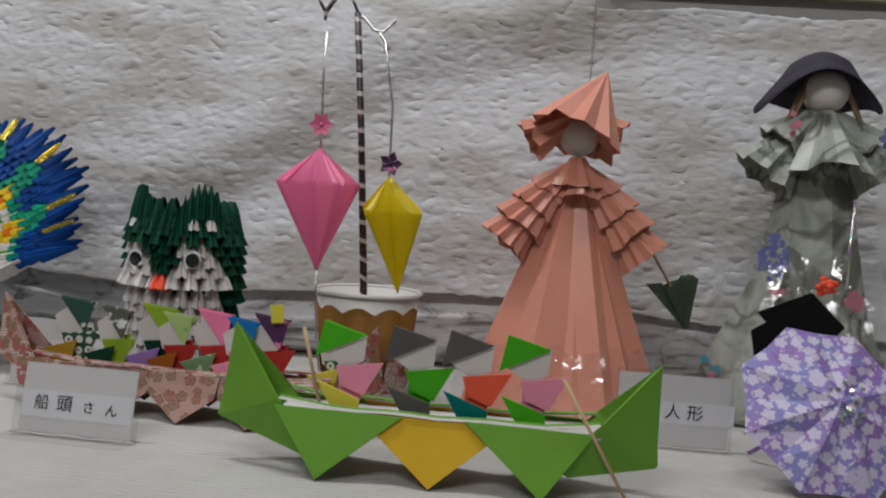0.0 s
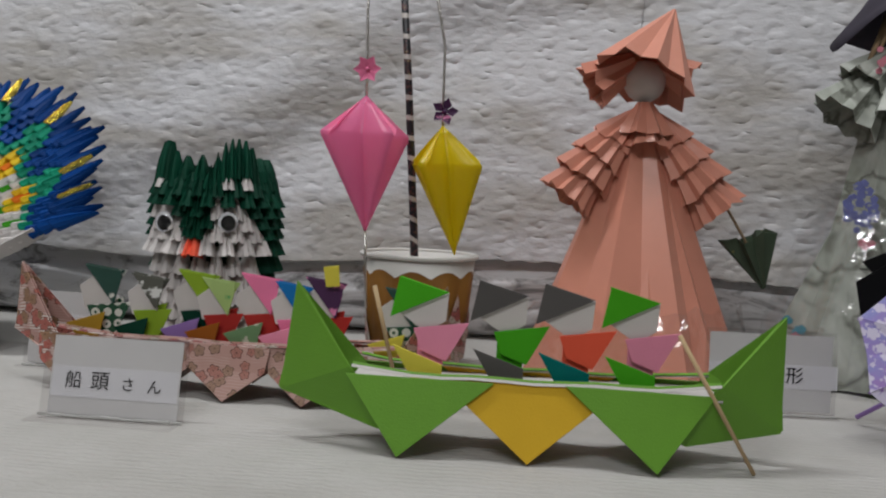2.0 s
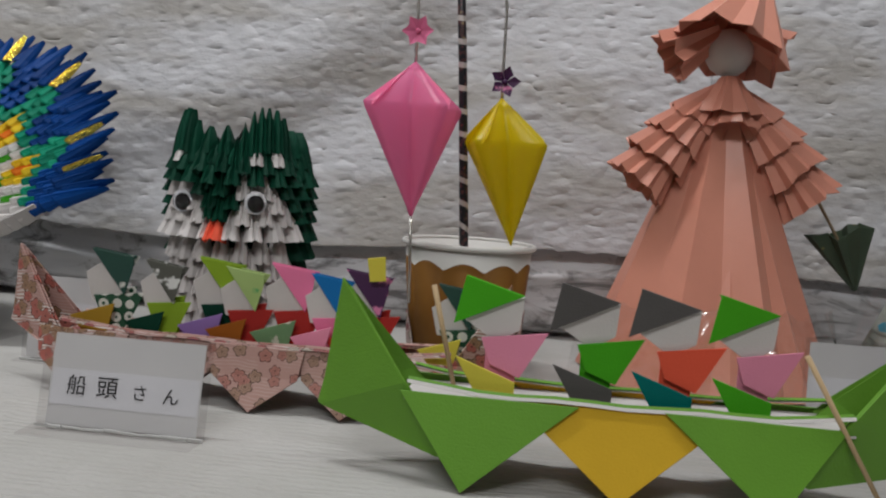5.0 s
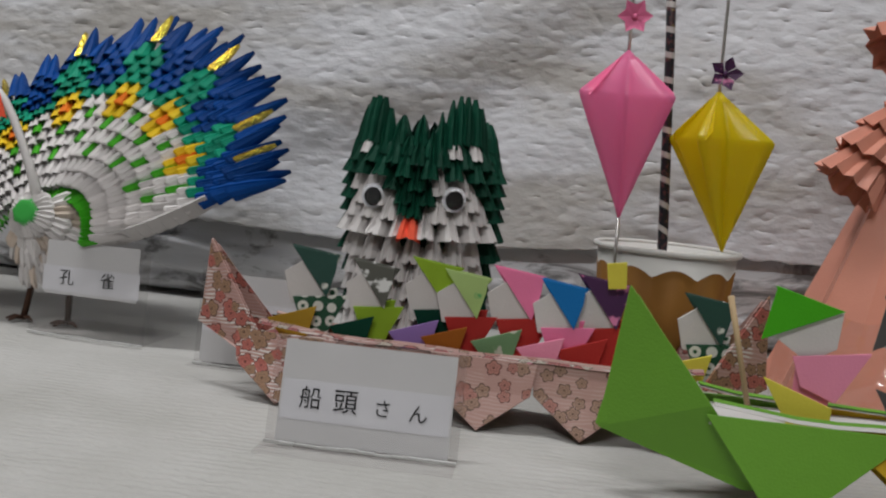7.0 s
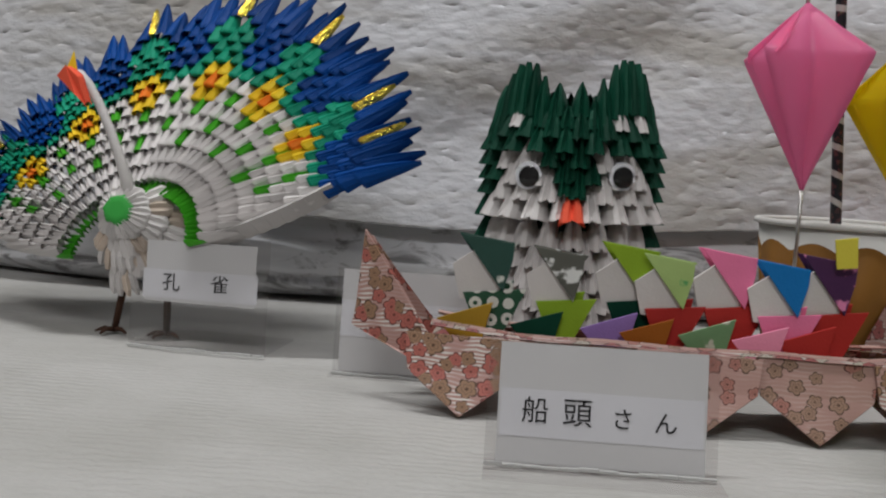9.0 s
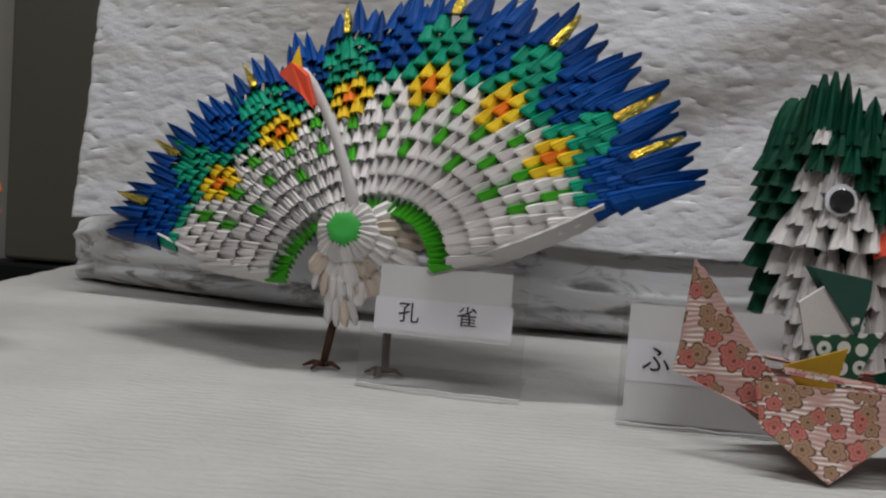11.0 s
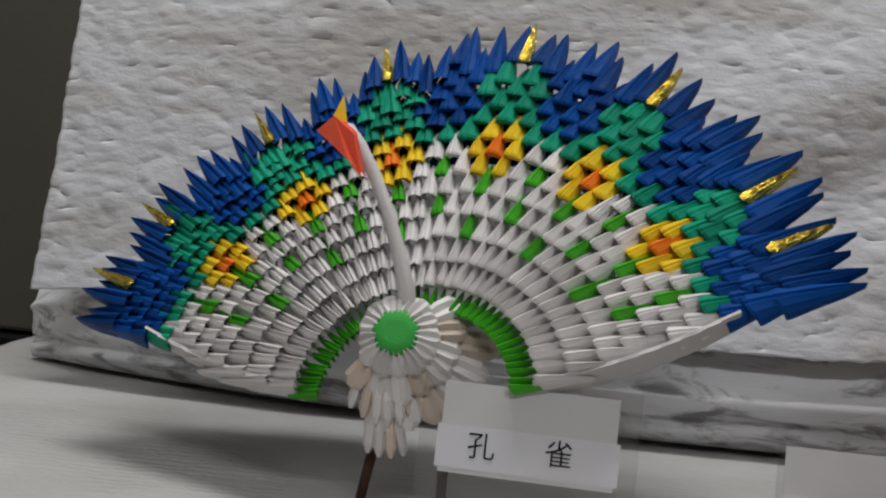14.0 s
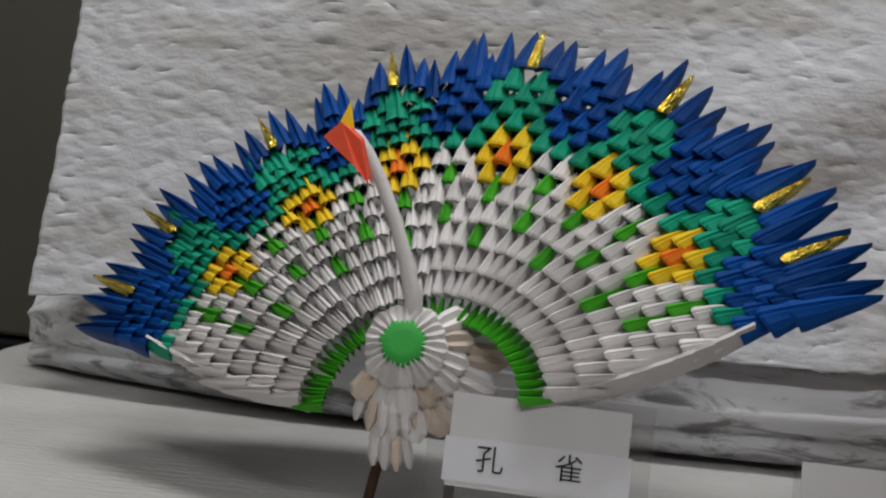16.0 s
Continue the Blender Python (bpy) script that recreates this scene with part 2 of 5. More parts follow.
DRESS_CLOTH = veined("grey_green_washi", (0.23, 0.25, 0.21), (0.46, 0.48, 0.44), (0.10, 0.105, 0.085))
PETAL_BLUE = blotched("blue_print", (0.16, 0.18, 0.42), (0.32, 0.34, 0.36), 150.0, 0.5)
PETAL_PINK = paper("pink_print", (0.60, 0.22, 0.28), 0.6, 0.05)
PETAL_AQUA = paper("aqua_print", (0.10, 0.32, 0.42), 0.6, 0.05)
UMBRELLA_LEAF = blotched("leaf_print_paper", (0.055, 0.085, 0.05), (0.30, 0.26, 0.07), 60.0, 0.38)


def foil(name, colour, rough=0.22, scale=260.0, depth=0.0012):
    m, nt, ln, b = nodes_of(name)
    v = coords(nt, ln)
    b.inputs["Base Color"].default_value = (*colour, 1)
    b.inputs["Metallic"].default_value, b.inputs["Roughness"].default_value = 1.0, rough
    bump(nt, ln, noise_tex(nt, ln, v, scale, 3.0), 0.7, depth, b)
    return m


def glow_through(m, colour, share):
    """Lets part of the light through a thin paper."""
    nt, ln = m.node_tree.nodes, m.node_tree.links
    out, b = nt["Material Output"], nt["Principled BSDF"]
    tr, mx = nt.new("ShaderNodeBsdfTranslucent"), nt.new("ShaderNodeMixShader")
    tr.inputs["Color"].default_value = (*colour, 1)
    mx.inputs[0].default_value = share
    ln.new(b.outputs[0], mx.inputs[1]), ln.new(tr.outputs[0], mx.inputs[2]), ln.new(mx.outputs[0], out.inputs["Surface"])


glow_through(HOT_PINK, (1.0, 0.46, 0.69), 0.6)
glow_through(ORNAMENT_YELLOW, (0.92, 0.78, 0.03), 0.55)
GOLD_FOIL = foil("gold_foil", (0.95, 0.74, 0.12), 0.14, 5.0, 0.004)
SILVER_FOIL = foil("silver_foil", (0.62, 0.60, 0.58), 0.3)


def glitter():
    m, nt, ln, b = nodes_of("sequin_glitter")
    vo = voronoi(nt, ln, coords(nt, ln), 700.0)
    ln.new(mix(nt, ln, 0.7, (1.0, 0.95, 1.0), vo.outputs["Color"]), b.inputs["Base Color"])
    b.inputs["Metallic"].default_value, b.inputs["Roughness"].default_value = 0.9, 0.2
    return m


GLITTER = glitter()


def spiral_stick():
    m, nt, ln, b = nodes_of("foil_wrapped_stick")
    v = coords(nt, ln)
    sep = nt.new("ShaderNodeSeparateXYZ")
    ln.new(v, sep.inputs[0])
    ang = nt.new("ShaderNodeMath")
    ang.operation = "ARCTAN2"
    ln.new(sep.outputs[1], ang.inputs[0]), ln.new(sep.outputs[0], ang.inputs[1])
    k = nt.new("ShaderNodeMath")
    k.operation = "MULTIPLY_ADD"
    ln.new(sep.outputs[2], k.inputs[0])
    k.inputs[1].default_value = 62.0
    t = nt.new("ShaderNodeMath")
    t.operation = "MULTIPLY"
    ln.new(ang.outputs[0], t.inputs[0])
    t.inputs[1].default_value = 1 / (2 * math.pi)
    ln.new(t.outputs[0], k.inputs[2])
    fr = nt.new("ShaderNodeMath")
    fr.operation = "FRACT"
    ln.new(k.outputs[0], fr.inputs[0])
    spots = ramp(nt, ln, noise_tex(nt, ln, v, 230.0, 1.0), [(0.0, (0.012, 0.012, 0.016)), (0.5, (0.012, 0.012, 0.02)), (0.56, (0.12, 0.04, 0.04)), (0.62, (0.02, 0.02, 0.02)), (0.68, (0.25, 0.17, 0.09))], True)
    col = mix(nt, ln, ramp(nt, ln, fr.outputs[0], [(0.0, (0, 0, 0)), (0.76, (1, 1, 1))], True), spots, (0.50, 0.46, 0.44))
    ln.new(col, b.inputs["Base Color"])
    b.inputs["Roughness"].default_value = 0.4
    return m


STICK_WRAP = spiral_stick()


def acrylic():
    m, nt, ln, b = nodes_of("clear_acrylic")
    out, clear, gloss, mx = nt["Material Output"], nt.new("ShaderNodeBsdfTransparent"), nt.new("ShaderNodeBsdfGlossy"), nt.new("ShaderNodeMixShader")
    clear.inputs["Color"].default_value = (0.955, 0.95, 0.95, 1)
    gloss.inputs["Roughness"].default_value = 0.28
    mx.inputs[0].default_value = 0.045
    ln.new(clear.outputs[0], mx.inputs[1]), ln.new(gloss.outputs[0], mx.inputs[2]), ln.new(mx.outputs[0], out.inputs["Surface"])
    return m


ACRYLIC = acrylic()


def film():
    """Thin crumpled cellophane: almost clear, with sharp glints."""
    m, nt, ln, b = nodes_of("clear_cellophane")
    out, clear, gloss, mx = nt["Material Output"], nt.new("ShaderNodeBsdfTransparent"), nt.new("ShaderNodeBsdfGlossy"), nt.new("ShaderNodeMixShader")
    clear.inputs["Color"].default_value = (0.975, 0.975, 0.975, 1)
    gloss.inputs["Roughness"].default_value = 0.10
    bp = nt.new("ShaderNodeBump")
    bp.inputs["Strength"].default_value, bp.inputs["Distance"].default_value = 0.8, 0.003
    ln.new(noise_tex(nt, ln, coords(nt, ln), 60.0, 2.0, 0.5, 1.0), bp.inputs["Height"])
    ln.new(bp.outputs["Normal"], gloss.inputs["Normal"])
    mx.inputs[0].default_value = 0.06
    ln.new(clear.outputs[0], mx.inputs[1]), ln.new(gloss.outputs[0], mx.inputs[2]), ln.new(mx.outputs[0], out.inputs["Surface"])
    return m


CELLOPHANE = film()


def eye_dome():
    m, nt, ln, b = nodes_of("clear_plastic_dome")
    b.inputs["Roughness"].default_value, b.inputs["IOR"].default_value = 0.03, 1.4
    b.inputs["Transmission Weight"].default_value = 1.0
    return m


EYE_DOME = eye_dome()


def table_cloth():
    m, nt, ln, b = nodes_of("ribbed_white_cloth")
    v = coords(nt, ln)
    w = nt.new("ShaderNodeTexWave")
    w.bands_direction = "Y"
    ln.new(v, w.inputs["Vector"])
    w.inputs["Scale"].default_value, w.inputs["Distortion"].default_value = 52.0, 4.5
    w.inputs["Detail"].default_value, w.inputs["Detail Scale"].default_value = 2.0, 2.0
    big = noise_tex(nt, ln, v, 9.0, 4.0)
    fine = noise_tex(nt, ln, coords(nt, ln, (1, 3, 1)), 350.0, 3.0)
    col = mix(nt, ln, ramp(nt, ln, big, [(0.35, (0, 0, 0)), (0.65, (1, 1, 1))]), (0.41, 0.40, 0.38), (0.485, 0.475, 0.46))
    col = mix(nt, ln, 0.18, col, ramp(nt, ln, fine, [(0.3, (0.6, 0.6, 0.6)), (0.7, (1, 1, 1))]), "MULTIPLY")
    ln.new(col, b.inputs["Base Color"])
    b.inputs["Roughness"].default_value = 0.9
    a = nt.new("ShaderNodeMath")
    a.operation = "MULTIPLY_ADD"
    patchy = noise_tex(nt, ln, coords(nt, ln, (1.0, 0.5, 1)), 24.0, 4.0, 0.6)
    ribs = maths(nt, ln, "MULTIPLY", w.outputs["Fac"], ramp(nt, ln, patchy, [(0.38, (0.1, 0.1, 0.1)), (0.62, (0.8, 0.8, 0.8))]))
    crumple = noise_tex(nt, ln, coords(nt, ln, (1, 2.2, 1)), 95.0, 4.0, 0.6, 0.5)
    ln.new(fine, a.inputs[0]), ln.new(maths(nt, ln, "ADD", ribs, maths(nt, ln, "MULTIPLY", crumple, 1.3)), a.inputs[2])
    a.inputs[1].default_value = 0.5
    bump(nt, ln, a.outputs[0], 0.6, 0.0014, b)
    return m


def quilt_cloth():
    m, nt, ln, b = nodes_of("white_crinkled_cotton")
    # pale opaque strips stand in for light caught along the stand's front edge
    v = coords(nt, ln)
    # slanted grey-brown bands: shade of slack folds, painted into the cotton's colour
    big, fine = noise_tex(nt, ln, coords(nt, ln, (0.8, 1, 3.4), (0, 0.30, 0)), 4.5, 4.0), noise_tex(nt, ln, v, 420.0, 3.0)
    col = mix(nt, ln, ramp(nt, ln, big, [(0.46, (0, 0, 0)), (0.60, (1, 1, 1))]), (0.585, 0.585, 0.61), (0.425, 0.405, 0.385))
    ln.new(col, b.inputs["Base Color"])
    b.inputs["Roughness"].default_value = 0.95
    crinkle = noise_tex(nt, ln, coords(nt, ln, (1, 1, 2.4)), 85.0, 4.0, 0.55, 0.1)
    a = nt.new("ShaderNodeMath")
    a.operation = "MULTIPLY_ADD"
    ln.new(crinkle, a.inputs[0]), ln.new(maths(nt, ln, "MULTIPLY", fine, 0.25), a.inputs[2])
    a.inputs[1].default_value = 1.0
    bump(nt, ln, a.outputs[0], 0.55, 0.0018, b)
    return m


def marbled_cloth():
    m, nt, ln, b = nodes_of("grey_marbled_cloth")
    v = coords(nt, ln, (1, 3.0, 3.0))
    n1, n2 = noise_tex(nt, ln, v, 15.0, 7.0, 0.68, 0.9), noise_tex(nt, ln, coords(nt, ln, (0.6, 4, 4)), 30.0, 5.0, 0.75)
    pale = mix(nt, ln, n2, (0.56, 0.56, 0.58), (0.78, 0.78, 0.80))
    dark = mix(nt, ln, n2, (0.13, 0.13, 0.135), (0.32, 0.31, 0.31))
    ln.new(mix(nt, ln, ramp(nt, ln, n1, [(0.51, (0, 0, 0)), (0.62, (1, 1, 1))]), pale, dark), b.inputs["Base Color"])
    b.inputs["Roughness"].default_value = 0.9
    bump(nt, ln, noise_tex(nt, ln, v, 300.0, 2.0), 0.3, 0.0006, b)
    return m


def plaster(name, colour, rough=0.85):
    m, nt, ln, b = nodes_of(name)
    v = coords(nt, ln)
    n = noise_tex(nt, ln, v, 3.0, 5.0)
    ln.new(mix(nt, ln, n, tuple(c * 0.88 for c in colour), tuple(min(1, c * 1.1) for c in colour)), b.inputs["Base Color"])
    b.inputs["Roughness"].default_value = rough
    bump(nt, ln, noise_tex(nt, ln, v, 200.0, 3.0), 0.2, 0.001, b)
    return m


TABLE_CLOTH, QUILT, MARBLED = table_cloth(), quilt_cloth(), marbled_cloth()
WALL_PAINT, DARK_PANEL = plaster("wall_paint", (0.78, 0.77, 0.74)), plaster("dark_olive_laminate", (0.055, 0.052, 0.04), 0.5)
FLOOR_LINO, FRAME_WOOD = plaster("floor_lino", (0.30, 0.27, 0.22)), plaster("pale_frame_wood", (0.42, 0.38, 0.26), 0.5)
GREY_PANEL, TAUPE_PANEL = plaster("grey_panel", (0.50, 0.49, 0.48), 0.7), plaster("taupe_panel", (0.17, 0.16, 0.14), 0.7)

# ---- small builders ----


def obj(name, bm, mats, parent=None, label="", thick=0.0, bevel=0.0, smooth=False):
    me = bpy.data.meshes.new(name)
    bm.normal_update()
    bm.to_mesh(me)
    bm.free()
    for m in mats if isinstance(mats, (list, tuple)) else [mats]:
        me.materials.append(m)
    if smooth:
        me.polygons.foreach_set("use_smooth", [True] * len(me.polygons))
    ob = new(name, me)
    if parent:
        ob.parent = parent
    if label:
        tagged(ob, label)
    if thick:
        s = ob.modifiers.new("thickness", "SOLIDIFY")
        s.thickness, s.offset = thick, 0
    if bevel:
        s = ob.modifiers.new("edge", "BEVEL")
        s.width, s.segments, s.limit_method = bevel, 2, "ANGLE"
    return ob


def part(name, bm, mats, parent, label="", **more):
    return obj(name, bm, mats, parent, label, **more)


def thing(name, place, label, category, group="", kind=""):
    ob = new(name)
    ob.location, ob.empty_display_size = place, 0.01
    return tagged(ob, label, category, group, kind)


def poly(bm, pts, mi=0):
    f = bm.faces.new([bm.verts.new(p) for p in pts])
    f.material_index = mi
    return f


def box(bm, lo, hi, mi=0):
    v = [bm.verts.new((x, y, z)) for x in (lo[0], hi[0]) for y in (lo[1], hi[1]) for z in (lo[2], hi[2])]
    for q in ((0, 1, 3, 2), (4, 6, 7, 5), (0, 4, 5, 1), (2, 3, 7, 6), (0, 2, 6, 4), (1, 5, 7, 3)):
        bm.faces.new([v[i] for i in q]).material_index = mi
    return v


def tube(bm, pts, radii, n=8, mi=0, cap=True):
    """A round bar along pts."""
    pts = [Vector(p) for p in pts]
    if not isinstance(radii, (list, tuple)):
        radii = [radii] * len(pts)
    rings, side = [], None
    for i, p in enumerate(pts):
        d = (pts[min(i + 1, len(pts) - 1)] - pts[max(i - 1, 0)]).normalized()
        side = (side - d * side.dot(d)).normalized() if side else d.orthogonal().normalized()
        up = d.cross(side)
        rings.append([bm.verts.new(p + (side * math.cos(a) + up * math.sin(a)) * radii[i]) for a in (2 * math.pi * k / n for k in range(n))])
    for a, b in zip(rings, rings[1:]):
        for k in range(n):
            f = bm.faces.new((a[k], a[(k + 1) % n], b[(k + 1) % n], b[k]))
            f.material_index, f.smooth = mi, True
    if cap:
        bm.faces.new(rings[0][::-1]).material_index = mi
        bm.faces.new(rings[-1]).material_index = mi


def ball(bm, c, r, mi=0, squash=(1, 1, 1), seg=16):
    made = bmesh.ops.create_uvsphere(bm, u_segments=seg, v_segments=seg // 2, radius=r, matrix=Matrix.Translation(c) @ Matrix.Diagonal((*squash, 1)))
    for v in made["verts"]:
        for f in v.link_faces:
            f.material_index, f.smooth = mi, True


def frame_of(axis, up=(0, 0, 1)):
    """Two unit vectors across an axis."""
    a = Vector(axis).normalized()
    u = a.cross(Vector(up))
    u = u.normalized() if u.length > 1e-4 else a.orthogonal().normalized()
    return a, u, a.cross(u).normalized()


def frill(bm, top, axis, r0, r1, length, n, amp, mi=0, arc=(0.0, 2 * math.pi), flat=1.0, wobble=0.0):
    """A pleated sheet round an axis, narrow at its top and wide at its hem."""
    a, u, w = frame_of(axis, (0, 1, 0.01))
    full = arc[1] - arc[0] > 6.28
    ups, lows = [], []
    rnd = random.Random(n * 31 + int(r1 * 1e5))
    for k in range(2 * n + (0 if full else 1)):
        t = arc[0] + (arc[1] - arc[0]) * k / (2 * n)
        z = 1 + (amp if k % 2 else -amp)
        j = 1 + rnd.uniform(-wobble, wobble)
        ray = u * math.cos(t) + w * math.sin(t) * flat
        ups.append(bm.verts.new(Vector(top) + ray * r0 * z))
        lows.append(bm.verts.new(Vector(top) + a * length * j + ray * r1 * z))
    m = len(ups)
    for k in range(m if full else m - 1):
        bm.faces.new((ups[k], ups[(k + 1) % m], lows[(k + 1) % m], lows[k])).material_index = mi


# ---- the setting ----


def lattice(nx, ny, seed):
    return np.random.RandomState(seed).rand(nx, ny)


def value_noise(x, y, seed):
    """Smooth noise of 0 to 1 on arrays x, y (cells of size 1)."""
    g = lattice(64, 64, seed)
    xi, yi = np.floor(x).astype(int), np.floor(y).astype(int)
    fx, fy = x - xi, y - yi
    fx, fy = fx * fx * (3 - 2 * fx), fy * fy * (3 - 2 * fy)
    xi, yi = xi % 64, yi % 64
    xn, yn = (xi + 1) % 64, (yi + 1) % 64
    return (g[xi, yi] * (1 - fx) + g[xn, yi] * fx) * (1 - fy) + (g[xi, yn] * (1 - fx) + g[xn, yn] * fx) * fy


def grid_mesh(name, X, Y, Z, material, label, kind="structure"):
    ny, nx = X.shape
    me = bpy.data.meshes.new(name)
    i = np.arange(nx * ny).reshape(ny, nx)
    faces = np.stack([i[:-1, :-1], i[:-1, 1:], i[1:, 1:], i[1:, :-1]], -1).reshape(-1, 4)
    me.from_pydata(np.stack([X, Y, Z], -1).reshape(-1, 3).tolist(), [], faces.tolist())
    me.polygons.foreach_set("use_smooth", [True] * len(me.polygons))
    me.materials.append(material)
    return tagged(new(name, me), label, kind=kind)


def table_top():
    xs, ys = np.linspace(-0.81, 1.2, 420), np.linspace(0.36, 1.22, 320)
    X, Y = np.meshgrid(xs, ys)
    Z = 0.0012 * (value_noise(X * 9 + 20, Y * 14 + 20, 3) - 0.75) + 0.0007 * (value_noise(X * 40 + 40, Y * 60 + 9, 4) - 0.85) + 0.0011 * (value_noise(X * 18 + 60 + 2 * value_noise(X * 9 + 9, Y * 9, 17), Y * 75 - X * 9 + 60, 16) - 0.95)
    ob = grid_mesh("tablecloth", X, Y, Z, TABLE_CLOTH, "white ribbed cotton cloth spread over the display table", "")
    tagged(ob, category="tablecloth")
    s = ob.modifiers.new("thickness", "SOLIDIFY")
    s.thickness, s.offset = 0.0012, -1
    t = thing("display_table", (0.2, 0.79, -0.72), "plain folding table under the white display cloth", "table")
    bm = bmesh.new()
    box(bm, (-1.0, -0.42, 0.68), (1.0, 0.42, 0.7155))
    part("tabletop", bm, FRAME_WOOD, t, bevel=0.003)
    for x in (-0.93, 0.93):
        for y in (-0.36, 0.36):
            bm = bmesh.new()
            tube(bm, [(x, y, 0), (x, y, 0.68)], 0.016, 10)
            part("leg", bm, SILVER_FOIL, t)


def roll_line(x):
    """How far back the rolled hem lies at x, and its height."""
    back = 0.018 * np.clip((-0.45 - x) / 0.3, 0, 1) ** 1.5 * 4.2
    return back, 0.078 + 0.008 * np.sin(x * 9 + 1.2) - 0.022 * np.clip((-0.5 - x) / 0.24, 0, 1)


def quilt_and_roll():
    t = thing("quilt", (0.2, 1.0, 0.0), "white crinkled cotton quilt with a rolled grey marbled hem", "quilt")
    for x0, x1, high, nx, ny in ((-0.735, 0.137, 0.62, 460, 400), (0.1365, 1.2, 0.402, 520, 260)):
        xs, s = np.linspace(x0, x1, nx), np.linspace(0, 1, ny)
        X, S = np.meshgrid(xs, s)
        back, top = roll_line(X)
        Z = top - 0.004 + S * (high + 0.003 * np.sin(X * 30) - top)
        Y = 0.995 + back * 0.6 + 0.11 * (Z - 0.08) + (0.0012 if x0 > 0 else 0)
        # puckers in upright bands, with smooth bands between them
        band = np.clip(np.abs(np.sin(X * math.pi / 0.032 + 0.8 * value_noise(X * 3 + 40, Z * 5, 8))) * 2.0 - 0.55, 0, 1)
        puck = value_noise(X * 62 + 100 + 2 * value_noise(X * 30 + 9, Z * 60, 1), Z * 150 + 2 * value_noise(X * 60 + 30, Z * 50, 2), 5) + 0.7 * value_noise(X * 130 + 200, Z * 290 + value_noise(X * 90, Z * 90, 9), 6)
        Y = Y - 0.0017 * (0.07 + 0.93 * band) * (puck - 0.8)
        # long slack folds that sink towards one side
        q = Z * 9 - X * 3.0 + 1.6 * value_noise(X * 3 + 7, Z * 4 + 3, 11)
        Y = Y - 0.014 * value_noise(q * 1.2 + 30, X * 1.2 + 20, 12) - 0.006 * value_noise(X * 4 + 5, Z * 4, 13)
        X = X + 0.006 * np.clip((xs[None, :] + 0.66) / -0.07, 0, 1) * value_noise(Z * 30, Z * 3, 14)
        X = X + 0.03 * np.clip((xs[None, :] + 0.70) / -0.04, 0, 1) * (Z - 0.1)
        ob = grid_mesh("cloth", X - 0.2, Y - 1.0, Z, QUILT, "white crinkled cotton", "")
        ob.parent = t
        sm = ob.modifiers.new("thickness", "SOLIDIFY")
        sm.thickness, sm.offset = 0.006, 1
    # the rolled lower part, in grey marbled cloth
    nx, na = 420, 56
    xs, an = np.linspace(-0.765, 1.2, nx), np.linspace(-0.5 * math.pi, 1.5 * math.pi, na)
    X, A = np.meshgrid(xs, an)
    back, top = roll_line(X)
    end = np.sqrt(np.clip((xs + 0.768) / 0.05, 0.02, 1))[None, :]
    ca, sa = np.cos(A), np.sin(A)
    ry, rz = 0.034 * end, top * 0.5 * (0.75 + 0.25 * end)
    Y = 1.022 + back - np.sign(ca) * np.abs(ca) ** 0.8 * ry * (1 + 0.18 * (value_noise(X * 7 + 3, A * 1.5 + 5, 21) - 0.5))
    Z = rz * (1 + np.sign(sa) * np.abs(sa) ** 0.8) + 0.001
    Y = Y - 0.006 * np.exp(-((A - 0.25 - 0.25 * np.sin(X * 6)) / 0.16) ** 2) + 0.008 * np.exp(-((A + 0.25 - 0.2 * np.sin(X * 5 + 1)) / 0.12) ** 2)
    Y = Y - 0.003 * (value_noise(X * 22, A * 4 + 8, 22) - 0.5)
    ob = grid_mesh("rolled_hem", X - 0.2, Y - 1.0, Z, MARBLED, "grey marbled rolled hem", "")
    ob.parent = t
    # piped seam between the white cloth and the roll
    xs = np.linspace(-0.732, 1.19, 120)
    back, top = roll_line(xs)
    bm = bmesh.new()
    tube(bm, [(x - 0.2, 0.9935 + bk * 0.6 - 1.0, tp + 0.0005 + 0.001 * math.sin(x * 40)) for x, bk, tp in zip(xs, back, top)], 0.0011, 6)
    part("seam", bm, GREY_PANEL, t, "dark stitched seam")


